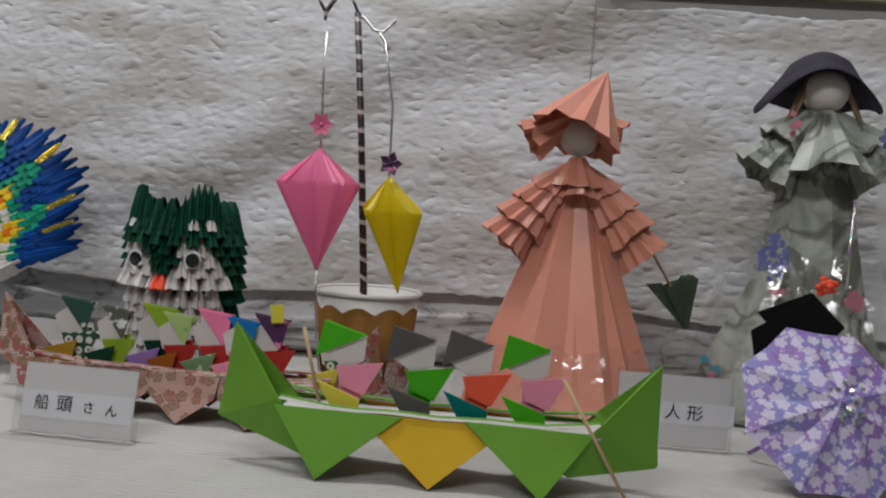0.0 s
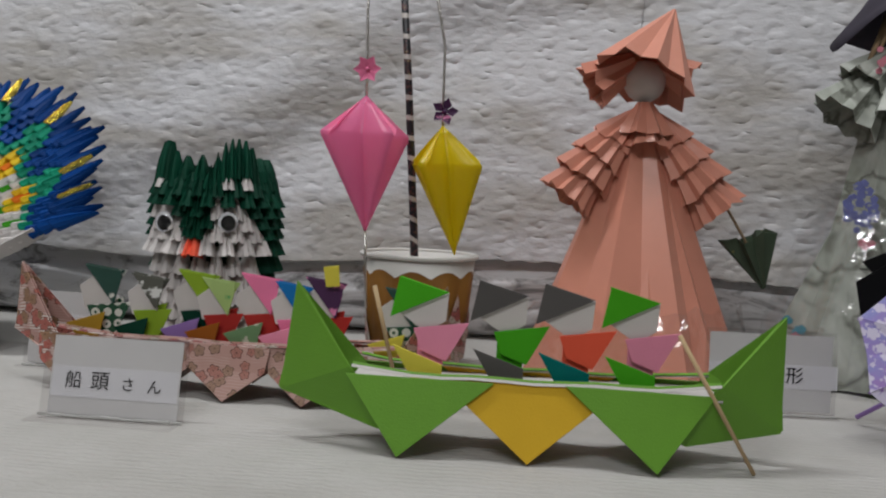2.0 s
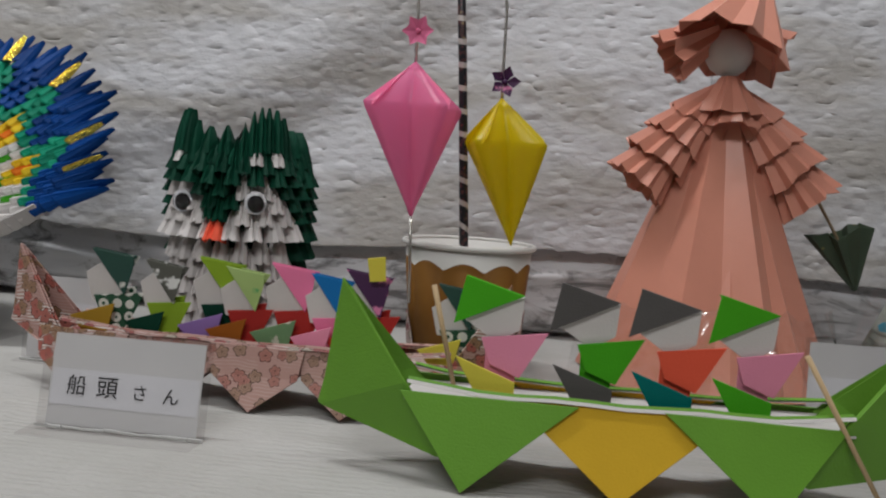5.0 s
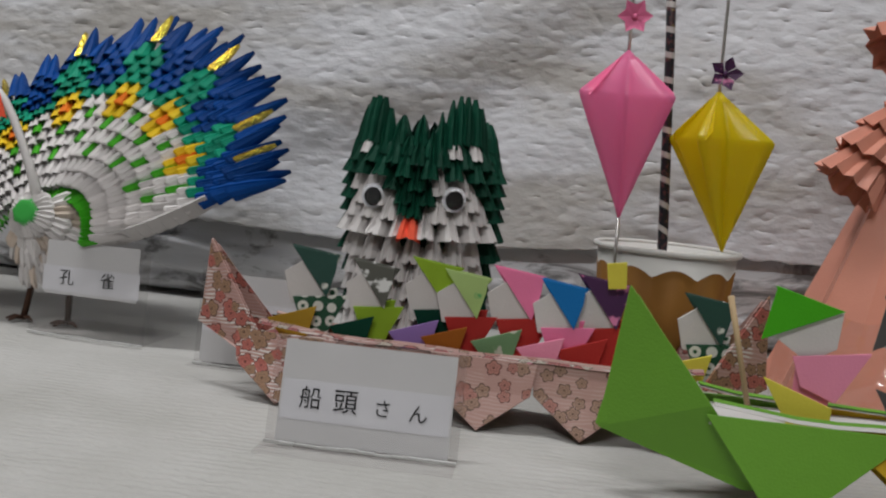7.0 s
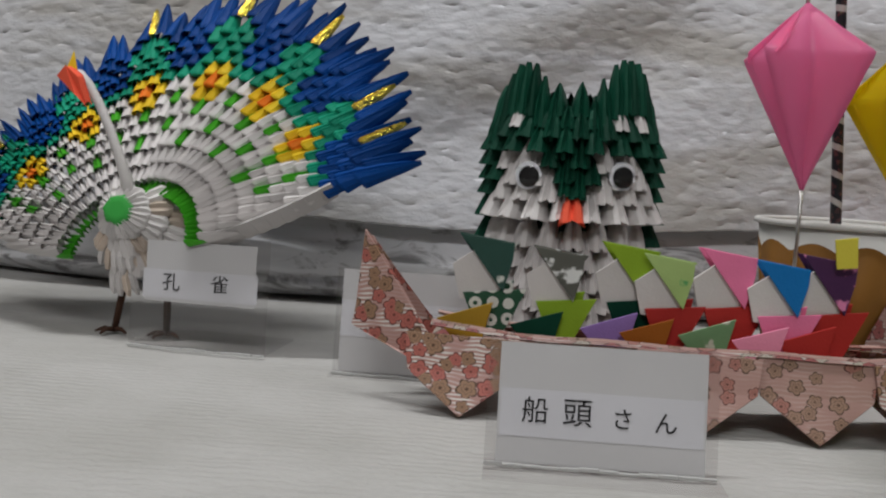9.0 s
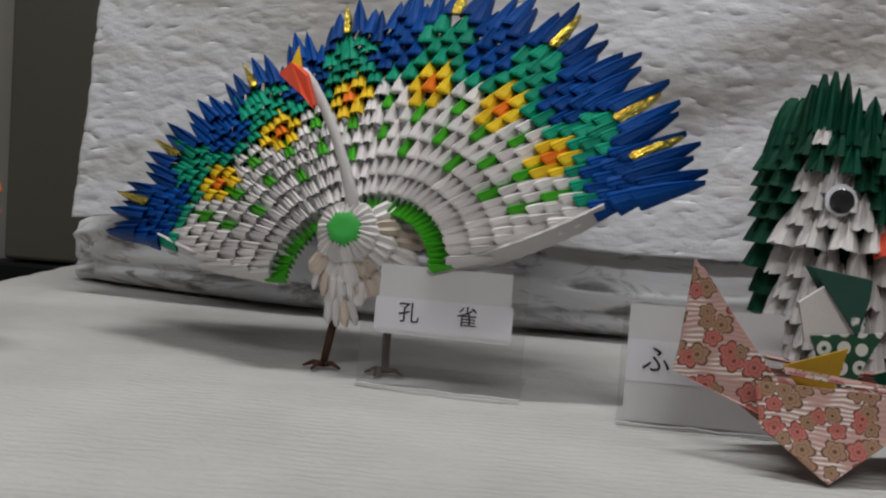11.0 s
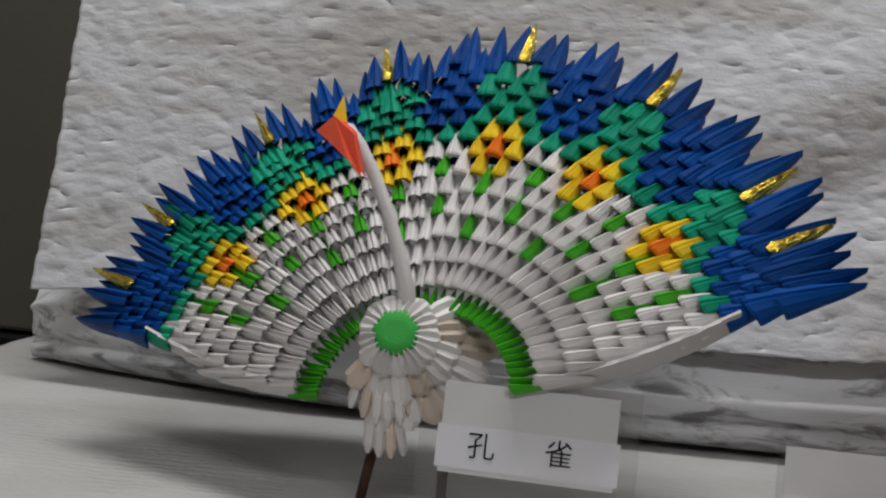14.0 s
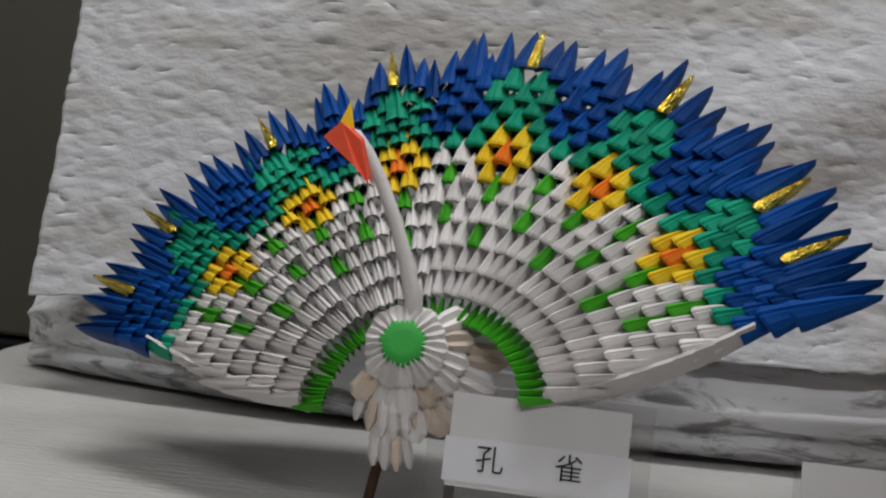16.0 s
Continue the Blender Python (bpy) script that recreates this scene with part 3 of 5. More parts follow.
def room():
    def slab(name, lo, hi, material, label):
        bm = bmesh.new()
        box(bm, lo, hi)
        return tagged(obj(name, bm, material), label, kind="structure")

    slab("floor", (-3.1, -3.1, -0.82), (3.1, 2.5, -0.72), FLOOR_LINO, "brown linoleum floor of the exhibition room")
    slab("ceiling", (-3.1, -3.1, 1.9), (3.1, 2.5, 2.0), WALL_PAINT, "plain pale ceiling of the exhibition room")
    slab("wall_north", (-3.0, 2.4, -0.72), (3.0, 2.5, 1.9), WALL_PAINT, "pale painted wall behind the display")
    slab("wall_south", (-3.0, -3.1, -0.72), (3.0, -3.0, 1.9), WALL_PAINT, "pale painted wall facing the display")
    slab("wall_west", (-3.1, -3.1, -0.72), (-3.0, 2.5, 1.9), WALL_PAINT, "pale painted wall beside the display")
    slab("wall_east", (3.0, -3.1, -0.72), (3.1, 2.5, 1.9), WALL_PAINT, "pale painted wall beyond the display")
    slab("wall_panel", (0.05, 1.13, 0.0), (1.3, 1.15, 1.2), GREY_PANEL, "grey display board behind the quilt")
    bm = bmesh.new()
    box(bm, (0.155, 1.116, 0.4410), (1.3, 1.128, 0.470))
    tagged(obj("trim", bm, FRAME_WOOD, bevel=0.002), "pale wooden ledge on the grey display board", kind="structure")
    t = thing("partition", (-0.95, 1.30, -0.72), "dark olive partition panel on a black foot rail beside the quilt", "partition")
    bm = bmesh.new()
    box(bm, (0.012, 0.0, 0.706), (0.55, 0.03, 1.9))
    part("panel", bm, DARK_PANEL, t, bevel=0.004)
    bm = bmesh.new()
    box(bm, (-0.60, -0.01, 0.0), (0.55, 0.03, 0.703))
    part("foot_rail", bm, BLACK_PAPER, t, "black rail", bevel=0.003)
    bm = bmesh.new()
    box(bm, (-0.60, 0.033, 0.0), (0.10, 0.06, 1.9))
    part("panel", bm, TAUPE_PANEL, t, "taupe panel", bevel=0.003)


table_top()
quilt_and_roll()
room()

# ---- folded paper units ----


def unit_mesh(name, material, hollow):
    """One folded triangle, 1 x 1 x 1: two flaps side by side with a groove between them, broad at the folded end, that run back into a point.
    hollow: the folded end stands open; otherwise it is pressed flat."""
    bm = bmesh.new()
    if hollow:
        lip = [(-0.50, 0.02, 0.0), (-0.46, -0.02, 0.55), (-0.36, -0.06, 0.86), (-0.16, -0.08, 1.0), (0.0, 0.02, 0.80), (0.16, -0.08, 1.0), (0.36, -0.06, 0.86), (0.46, -0.02, 0.55), (0.50, 0.02, 0.0)]
        rings = ((0.0, 1.0, 1.0, 0.0), (0.42, 0.80, 0.80, 0.10), (0.75, 0.46, 0.58, 0.06), (1.0, 0.06, 0.36, 0.0))
    else:
        lip = [(-0.50, 0.15, 0.0), (-0.45, 0.11, 0.50), (-0.28, 0.04, 0.86), (-0.05, 0.0, 1.0), (0.03, 0.02, 0.91), (0.12, 0.01, 0.97), (0.32, 0.05, 0.76), (0.46, 0.11, 0.42), (0.50, 0.15, 0.0)]
        rings = ((0.05, 0.88, 0.55, 0.0), (0.0, 0.97, 0.93, 0.0), (0.05, 1.0, 1.0, 0.02), (0.45, 0.72, 0.84, 0.04), (0.78, 0.38, 0.62, 0.02), (1.0, 0.04, 0.38, 0.0))
    rows = []
    for y, wide, high, groove in rings:
        rows.append([bm.verts.new((x * wide, y + (dy if y < 0.1 else 0.0), z * high - (groove if k == 4 else 0.0) + 0.10 * max(0.0, y))) for k, (x, dy, z) in enumerate(lip)])
    for a, b in zip(rows, rows[1:]):
        for k in range(8):
            bm.faces.new((a[k], a[k + 1], b[k + 1], b[k]))
    for side in ((0, 1, 2, 3, 4), (4, 5, 6, 7, 8)):
        rim = [rows[0][k] for k in side]
        c = sum((v.co for v in rim), Vector()) / 5
        if hollow:
            inn = [bm.verts.new(v.co.lerp(c, 0.30) + Vector((0, 0.02, 0))) for v in rim]
            for k in range(5):
                bm.faces.new((rim[(k + 1) % 5], rim[k], inn[k], inn[(k + 1) % 5]))
            rim, c = inn, c + Vector((0, 0.30, -0.05))
        mid = bm.verts.new(c)
        for k in range(5):
            bm.faces.new((rim[(k + 1) % 5], rim[k], mid))
    bm.faces.new(rows[-1])
    bm.normal_update()
    me = bpy.data.meshes.new(name)
    bm.to_mesh(me)
    bm.free()
    me.materials.append(material)
    return me


UNIT_PAPERS = dict(white=WHITE_PAPER, green=LEAF_PAPER, teal=TEAL_PAPER, blue=BLUE_PAPER, yellow=YELLOW_PAPER, orange=ORANGE_PAPER, dark_green=DARK_GREEN, red=RED_PAPER, gold=GOLD_FOIL)
UNITS = {k: unit_mesh(k + "_unit", m, False) for k, m in UNIT_PAPERS.items()}
OPEN_UNITS = {k: unit_mesh(k + "_open_unit", m, True) for k, m in UNIT_PAPERS.items()}


def put_unit(colour, parent, place, along, face, width, length, depth, kit=UNITS):
    """Sets one unit: its point lies along 'along', its ridge turns to 'face'."""
    y = Vector(along).normalized()
    z = Vector(face)
    z = (z - y * z.dot(y)).normalized()
    x = y.cross(z)
    ob = new(colour + "_paper_unit", kit[colour])
    ob.parent = parent
    m = Matrix((x * width, y * length, z * depth)).transposed().to_4x4()
    m.translation = place
    ob.matrix_basis = m
    return ob


# ---- the peacock ----
TAIL_O = Vector((-0.488, 0.794, 0.057))
TAIL_N = Vector((-0.288, -0.753, 0.592)).normalized()
TAIL_X = Vector((0.934, -0.357, 0.0)).normalized()
TAIL_Y = TAIL_N.cross(TAIL_X)
if TAIL_Y.z < 0:
    TAIL_Y = -TAIL_Y
PEACOCK_AT = Vector((-0.49, 0.82, 0.0))


def tail_colour(i, c):
    """Colour of the unit in ring i at c places from the nearest blossom's axis (-2.5 to 2.5)."""
    a = abs(c)
    if i <= 3:
        return "green"
    if i in (9, 11) and a < 0.6 or i == 10 and 0.6 < a < 1.1:
        return "yellow"
    if i == 10 and a < 0.1:
        return "orange"
    if i in (8, 6) and a < 0.1 or i in (9, 7) and a > 2.4:
        return "green"
    if i <= 10:
        return "white"
    if i == 11 or i == 12 and a < 1.6 or i == 13 and a < 1.1 or i == 14 and a < 1.1 or i == 15 and a < 0.6:
        return "teal"
    return "blue"


def reach(ang, r):
    """The tail is shorter towards its sides, most at its outer rings."""
    k = float(np.interp(ang, [14, 26, 40, 60, 85, 105, 131, 150, 176], [0.86, 0.89, 0.93, 1.01, 1.08, 1.06, 0.98, 0.97, 0.90]))
    return 1 + (k - 1) * min(1.0, max(0.0, (r - 0.08) / 0.09))


def peacock():
    t = thing("origami_peacock", PEACOCK_AT, "peacock folded from white, green, teal and blue paper units, tail spread", "paper peacock")
    tail = new("tail")
    tail.parent = t
    rnd = random.Random(4)
    rings = np.interp(range(18), [3, 4, 5, 6, 7, 8, 10, 12, 14, 17], [0.0465, 0.0565, 0.0690, 0.0820, 0.0940, 0.1050, 0.1255, 0.1430, 0.158, 0.177])
    for i, r in enumerate(rings):
        if i < 3:
            continue
        right = 14.0 + min(1.0, (r - 0.046) / 0.074) * 11.0
        left = 189.0 - min(1.0, (r - 0.046) / 0.074) * 12.5
        for k in range(-16, 75):
            if (k + i) % 2:
                continue
            c = k / 2.0
            ang = 44.4 + 4.44 * c
            if not right - 0.5 <= ang <= left + 0.5:
                continue
            near = (c + 2.5) % 5.0 - 2.5 if -2.6 <= c <= 27.6 else 2.0
            col = tail_colour(i, near)
            if i >= 16 and abs(near) < 0.1 or i == 17 and 0.9 < abs(near) < 1.6:
                continue
            th = radians(ang + rnd.uniform(-0.4, 0.4))
            d = TAIL_X * math.cos(th) + TAIL_Y * math.sin(th)
            side = r * math.sin(th - radians(100))
            lift = -0.004 - 0.014 * (side / 0.18) ** 2
            q = r * reach(ang, r)
            step = rings[min(i + 1, 17)] - rings[max(i - 1, 0)]
            length = step * 0.75 + (0.007 if i < 11 else 0.011) if i < 14 else 0.027 + 0.005 * rnd.random()
            if i >= 16:
                length = 0.032 + 0.009 * rnd.random() + (0.002 if ang < 62 else 0.0)
            width = r * radians(4.44) * (1.02 if i < 11 else 1.12 if i < 15 else 1.0 if ang < 100 else 0.8)
            p = TAIL_O + d * (q - 0.007) + TAIL_N * (lift - 0.002 + 0.0005 * i)
            w = d.cross(TAIL_N)
            tip = d - TAIL_N * (0.10 + rnd.uniform(-0.03, 0.03))
            if i > 13:
                tip = tip + TAIL_N * rnd.uniform(-0.12, 0.16)
            put_unit(col, tail, p - PEACOCK_AT, tip, TAIL_N + w * rnd.uniform(-0.12, 0.12), width * rnd.uniform(0.92, 1.04), length, (0.0090 if i > 3 else 0.0055) * rnd.uniform(0.9, 1.1), OPEN_UNITS if ang > 100 else UNITS)
    # units folded from gold foil on the axes of the blossoms
    for j in range(6):
        ang = 44.4 + 22.2 * j
        for a in ((ang, ang - 9.5) if j == 0 else (ang, ang + 12.5) if j == 5 else (ang,)):
            th = radians(a)
            d = TAIL_X * math.cos(th) + TAIL_Y * math.sin(th)
            side = 0.18 * math.sin(th - radians(100))
            p = TAIL_O + d * 0.170 * reach(a, 0.176) + TAIL_N * (0.005 - 0.014 * (side / 0.18) ** 2) - PEACOCK_AT
            put_unit("gold", tail, p, d + TAIL_N * 0.05, TAIL_N, 0.0070, 0.030, 0.0080)
    # a large teal flap at each end of the fan
    for a, r in ((28.0, 0.124), (172.5, 0.116)):
        d = TAIL_X * math.cos(radians(a)) + TAIL_Y * math.sin(radians(a))
        lift = -0.006 - 0.014 * (r * math.sin(radians(a - 100)) / 0.18) ** 2
        put_unit("teal", tail, TAIL_O + d * r + TAIL_N * lift - PEACOCK_AT, d, TAIL_N, 0.0110, 0.028, 0.008)
    # blue sheet added behind the outer units, so that their gaps look dark
    bm = bmesh.new()
    rows = []
    for k in range(41):
        a = 37.0 + 120.0 * k / 40
        d = TAIL_X * math.cos(radians(a)) + TAIL_Y * math.sin(radians(a))
        row = []
        for r in (0.125, 0.145, 0.168):
            lift = -0.007 - 0.014 * (r * math.sin(radians(a - 100)) / 0.18) ** 2
            row.append(bm.verts.new(TAIL_O + d * r * reach(a, r) + TAIL_N * lift - PEACOCK_AT))
        rows.append(row)
    for ra, rb in zip(rows, rows[1:]):
        for k in range(2):
            bm.faces.new((ra[k], ra[k + 1], rb[k + 1], rb[k]))
    part("backing", bm, BLUE_PAPER, t, "blue sheet added to darken the gaps between units", thick=0.0008)
    # pale edge sheets under the outermost units
    for a0, sgn in ((20.0, 1), (181.0, -1)):
        bm = bmesh.new()
        for q in range(9):
            r0, r1 = 0.050 + 0.0085 * q, 0.066 + 0.0085 * q
            th0, th1 = radians(a0 + sgn * (1.0 * q - 4.0)), radians(a0 + sgn * (1.0 * q - 2.4))
            d0, d1 = TAIL_X * math.cos(th0) + TAIL_Y * math.sin(th0), TAIL_X * math.cos(th1) + TAIL_Y * math.sin(th1)
            lo = TAIL_N * -0.012
            poly(bm, [TAIL_O + d0 * r0 - PEACOCK_AT, TAIL_O + d1 * r1 - PEACOCK_AT, TAIL_O + d1 * r1 + lo - PEACOCK_AT, TAIL_O + d0 * r0 + lo * 1.2 - PEACOCK_AT])
        part("edge_sheet", bm, WHITE_PAPER, t, thick=0.0012)
    # body: a ruffled collar round a green disc, long pale petals below it
    hub, nose = Vector((-0.4945, 0.811, 0.0775)), Vector((-0.10, -0.93, 0.25)).normalized()
    ax = Vector((1, 0, 0)) - nose * nose.x
    ax.normalize()
    up = nose.cross(ax)
    up = up if up.z > 0 else -up
    bm = bmesh.new()
    tube(bm, [hub - PEACOCK_AT + nose * q for q in (-0.02, 0.0, 0.0095, 0.0108, 0.0112)], [0.0102, 0.0104, 0.0100, 0.0084, 0.0050], 7)
    part("green_disc", bm, BRIGHT_GREEN, t, "round green paper disc")
    for ring, n, r0, r1, z0, z1 in ((0, 13, 0.008, 0.0175, 0.0085, 0.001), (1, 15, 0.011, 0.028, 0.002, -0.007), (2, 18, 0.014, 0.041, -0.006, -0.014)):
        for k in range(n):
            a = 2 * math.pi * (k + 0.5 * (ring % 2)) / n
            d = ax * math.cos(a) + up * math.sin(a)
            if ring and (math.sin(a) > (0.75 if math.cos(a) > 0 else 0.2) or math.cos(a) < -0.75 or ring == 2 and (math.sin(a) > (0.55 if math.cos(a) > 0 else -0.1) or math.cos(a) < -0.4)):
                continue
            w = nose.cross(d)
            wid = 2 * math.pi * r1 / n * (0.52, 0.47, 0.44)[ring]
            b0, b1 = hub + d * r0 + nose * z0 - PEACOCK_AT, hub + d * (r1 * rnd.uniform(0.93, 1.06)) + nose * z1 - PEACOCK_AT
            bm = bmesh.new()
            rows = []
            for f, s, h in ((0.0, 0.35, 0.6), (0.5, 0.85, 1.0), (0.85, 0.9, 0.8), (1.0, 0.35, 0.2)):
                p = b0.lerp(b1, f)
                rows.append([bm.verts.new(p - w * wid * s), bm.verts.new(p - w * wid * s * 0.5 + nose * 0.0035 * h), bm.verts.new(p + nose * 0.0012 * h), bm.verts.new(p + w * wid * s * 0.5 + nose * 0.0035 * h), bm.verts.new(p + w * wid * s)])
            for ra, rb in zip(rows, rows[1:]):
                for q in range(4):
                    bm.faces.new((ra[q], ra[q + 1], rb[q + 1], rb[q]))
            part("collar_petal" if ring == 0 else "breast_petal", bm, CREAM_PAPER if ring and k % 3 == 0 else WHITE_PAPER, t, thick=0.0005)
    # hanging folded petals of the belly
    for k in range(11):
        row, q = (0, k - 3) if k < 7 else (1, k - 8.5)
        x, y, z = -0.4975 + 0.0032 * q + rnd.uniform(-0.0008, 0.0008), 0.812 + 0.003 * row + 0.0005 * q * q, 0.060 - 0.014 * row + 0.0006 * q * q
        lean = rnd.uniform(-0.06, 0.06) + 0.10 * q + 0.08
        bm = bmesh.new()
        rows = []
        for f, wide in ((0.0, 0.0014), (0.45, 0.0024), (0.8, 0.0024), (1.0, 0.0009)):
            c = Vector((x + lean * 0.020 * f, y - 0.004 * math.sin(3.0 * f), z - 0.021 * f)) - PEACOCK_AT
            rows.append([bm.verts.new(c + Vector((wide * q, 0.0016 * abs(q) - 0.0012 * (abs(q) == 0.5), 0))) for q in (-1, -0.5, 0, 0.5, 1)])
        for ra, rb in zip(rows, rows[1:]):
            for q in range(4):
                bm.faces.new((ra[q], ra[q + 1], rb[q + 1], rb[q]))
        part("belly_petal", bm, CREAM_PAPER if k % 4 == 1 else WHITE_PAPER, t, thick=0.0004)
    # neck and head
    bm = bmesh.new()
    line = [(-0.492, 0.813, 0.080), (-0.493, 0.809, 0.098), (-0.498, 0.808, 0.1135), (-0.504, 0.808, 0.129), (-0.511, 0.809, 0.1435), (-0.518, 0.810, 0.1545), (-0.5235, 0.810, 0.1605), (-0.529, 0.809, 0.1620)]
    tube(bm, [Vector(p) - PEACOCK_AT for p in line], [0.0046, 0.0040, 0.0033, 0.0030, 0.0030, 0.0032, 0.0034, 0.0020], 5)
    part("neck", bm, WHITE_PAPER, t, "white folded paper neck")
    bm = bmesh.new()
    h = [Vector(p) - PEACOCK_AT for p in ((-0.5350, 0.805, 0.1585), (-0.529, 0.802, 0.1640), (-0.521, 0.800, 0.158), (-0.5165, 0.801, 0.1425), (-0.5215, 0.7985, 0.1475))]
    back = [p + Vector((0.001, 0.006, 0.001)) for p in h]
    f, g = [bm.verts.new(p) for p in h], [bm.verts.new(p) for p in back]
    bm.faces.new(f), bm.faces.new(g[::-1])
    for k in range(5):
        bm.faces.new((f[k], f[(k + 1) % 5], g[(k + 1) % 5], g[k]))
    part("beak", bm, RED_PAPER, t, "red folded paper beak", bevel=0.0006)
    bm = bmesh.new()
    c = [bm.verts.new(Vector(p) - PEACOCK_AT) for p in ((-0.5310, 0.807, 0.1625), (-0.5235, 0.807, 0.1610), (-0.5265, 0.808, 0.1745), (-0.528, 0.813, 0.162))]
    for q in ((0, 1, 2), (1, 3, 2), (3, 0, 2), (0, 3, 1)):
        bm.faces.new([c[i] for i in q])
    part("crest", bm, YELLOW_PAPER, t, "small yellow paper crest")
    # legs of twisted wire, with three toes each
    for x0, x1, y in ((-0.497, -0.5045, 0.822), (-0.4685, -0.4695, 0.818)):
        bm = bmesh.new()
        tube(bm, [Vector(p) - PEACOCK_AT for p in ((x0, y + 0.004, 0.044), ((x0 + x1) / 2 - 0.001, y + 0.002, 0.02), (x1, y, 0.002))], [0.0022, 0.0024, 0.0022], 7)
        leg = part("leg", bm, BARK, t, "brown twisted wire leg")
        for a in (200, 245, 330):
            bm = bmesh.new()
            d = Vector((math.cos(radians(a)), math.sin(radians(a)), 0))
            o = Vector((x1, y, 0.0022)) - PEACOCK_AT
            tube(bm, [o, o + d * 0.006 + Vector((0, 0, 0.0012)), o + d * 0.0115 - Vector((0, 0, 0.0008))], [0.0018, 0.0015, 0.0008], 6)
            part("toe", bm, BARK, leg)


# ---- the owl ----
def owl():
    at = Vector((-0.2235, 0.815, 0.0))
    t = thing("origami_owl", at, "dark green and white paper-unit owl, red beak, googly eyes", "paper owl")
    t.scale = (0.94, 0.94, 1.0)
    rnd = random.Random(9)
    n = 20
    facing = math.atan2(-1.0, -0.05)
    back = bmesh.new()
    # base height, radius, length of each ring of units
    rings = [(0.001, 0.036, 0.024), (0.013, 0.038, 0.024), (0.026, 0.040, 0.024), (0.039, 0.0405, 0.024), (0.051, 0.041, 0.023), (0.0625, 0.0415, 0.022), (0.0745, 0.0425, 0.023), (0.0875, 0.0475, 0.023),
             (0.1005, 0.0455, 0.018), (0.109, 0.0450, 0.018), (0.1175, 0.0440, 0.018), (0.126, 0.0440, 0.018), (0.134, 0.0425, 0.018), (0.142, 0.0405, 0.018), (0.149, 0.0385, 0.018)]
    whites = {8: (6, 60), 9: (12, 57), 10: (18, 52), 13: (26, 48)}
    for i, (z, r, length) in enumerate(rings):
        for k in range(n):
            a = 2 * math.pi * (k + 0.5 * (i % 2)) / n
            f = (a - facing + math.pi) % (2 * math.pi) - math.pi
            s = abs(math.degrees(f))
            out = Vector((math.cos(a), math.sin(a), 0))
            if i <= 7:
                col = "white" if s < (72 if i < 7 else 76) else "dark_green"
            else:
                lo, hi = whites.get(i, (0, 0))
                col = "white" if lo < s < hi else "dark_green"
            rr, lean, depth = r, 0.10, 0.013
            if col == "dark_green" and 5 < i < 12:
                rr, lean = max(r, 0.0465), 0.28
            if i == 7 and s < 76:
                lean, depth = 0.34, 0.015
            if i > 11:
                lean = 0.0
            if i in (11, 12) and s < 60:
                rr, lean = r + 0.004, 0.25
            if i == 13 and col == "white":
                rr, length = r + 0.0030, 0.012
            p = Vector((rr * math.cos(a), rr * 0.92 * math.sin(a), z))
            along = Vector((0, 0, 1)) - out * lean
            wid = 2 * math.pi * r / n * 1.02
            if s <= 110:
                put_unit(col, t, p, along, out, wid * rnd.uniform(0.93, 1.03), length * rnd.uniform(0.95, 1.04), depth, OPEN_UNITS)
            else:
                y = along.normalized()
                zf = (out - y * out.dot(y)).normalized()
                m = Matrix((y.cross(zf) * wid, y * length, zf * depth)).transposed().to_4x4()
                m.translation = p
                v = [back.verts.new(m @ q.co) for q in OPEN_UNITS["dark_green"].vertices]
                for q in OPEN_UNITS["dark_green"].polygons:
                    back.faces.new([v[j] for j in q.vertices])
    tagged(part("plumage", back, DARK_GREEN, t), kind="stuff")
    put_unit("red", t, Vector((-0.002, -0.0490, 0.0865)), Vector((0, 0.45, 1)), Vector((-0.05, -1, 0)), 0.0160, 0.024, 0.014, OPEN_UNITS)
    # tall folded spikes of the ears and brow
    for deg, z, length in [(-58, 0.146, 0.026), (-50, 0.149, 0.028), (-42, 0.150, 0.028), (-34, 0.149, 0.028), (-26, 0.143, 0.027), (-17, 0.134, 0.028), (-9, 0.124, 0.030), (-2, 0.113, 0.030), (-5, 0.104, 0.024), (4, 0.104, 0.024), (6, 0.121, 0.032),
                           (13, 0.130, 0.030), (20, 0.140, 0.030), (28, 0.149, 0.029), (35, 0.152, 0.029), (42, 0.152, 0.029), (50, 0.152, 0.028), (58, 0.148, 0.027)]:
        a = facing + radians(deg)
        out = Vector((math.cos(a), math.sin(a), 0))
        r = float(np.interp(z, [0.10, 0.12, 0.145], [0.0485, 0.0470, 0.0425]))
        put_unit("dark_green", t, Vector((r * math.cos(a), r * 0.94 * math.sin(a), z)), Vector((0, 0, 1)) - out * (0.02 if z > 0.14 else 0.16), out, 0.0088, length, 0.011, OPEN_UNITS)
    # inner fill, so that no light shows between the units
    bm = bmesh.new()
    tube(bm, [(0, 0, 0.001), (0, 0, 0.05), (0, 0, 0.10), (0, 0, 0.146)], [0.030, 0.036, 0.036, 0.028], 20)
    part("core", bm, DARK_GREEN, t)
    for x, z in ((-0.0285, 0.1145), (0.0255, 0.1165)):
        y = -math.sqrt(max(0.0, 1 - (x / 0.05) ** 2)) * 0.048 - 0.006
        d = Vector((x * 0.35, -0.048, 0.0)).normalized()
        c = Vector((x, y, z))
        bm = bmesh.new()
        tube(bm, [c - d * 0.001, c + d * 0.0012], 0.0078, 24)
        e = part("googly_eye", bm, CARD_STRIP, t, "white plastic googly eye")
        bm = bmesh.new()
        q = c + Vector((0.0004, 0, -0.0006))
        tube(bm, [q + d * 0.0014, q + d * 0.0024], 0.0060, 20)
        part("pupil", bm, BLACK_PAPER, e, "loose black pupil")
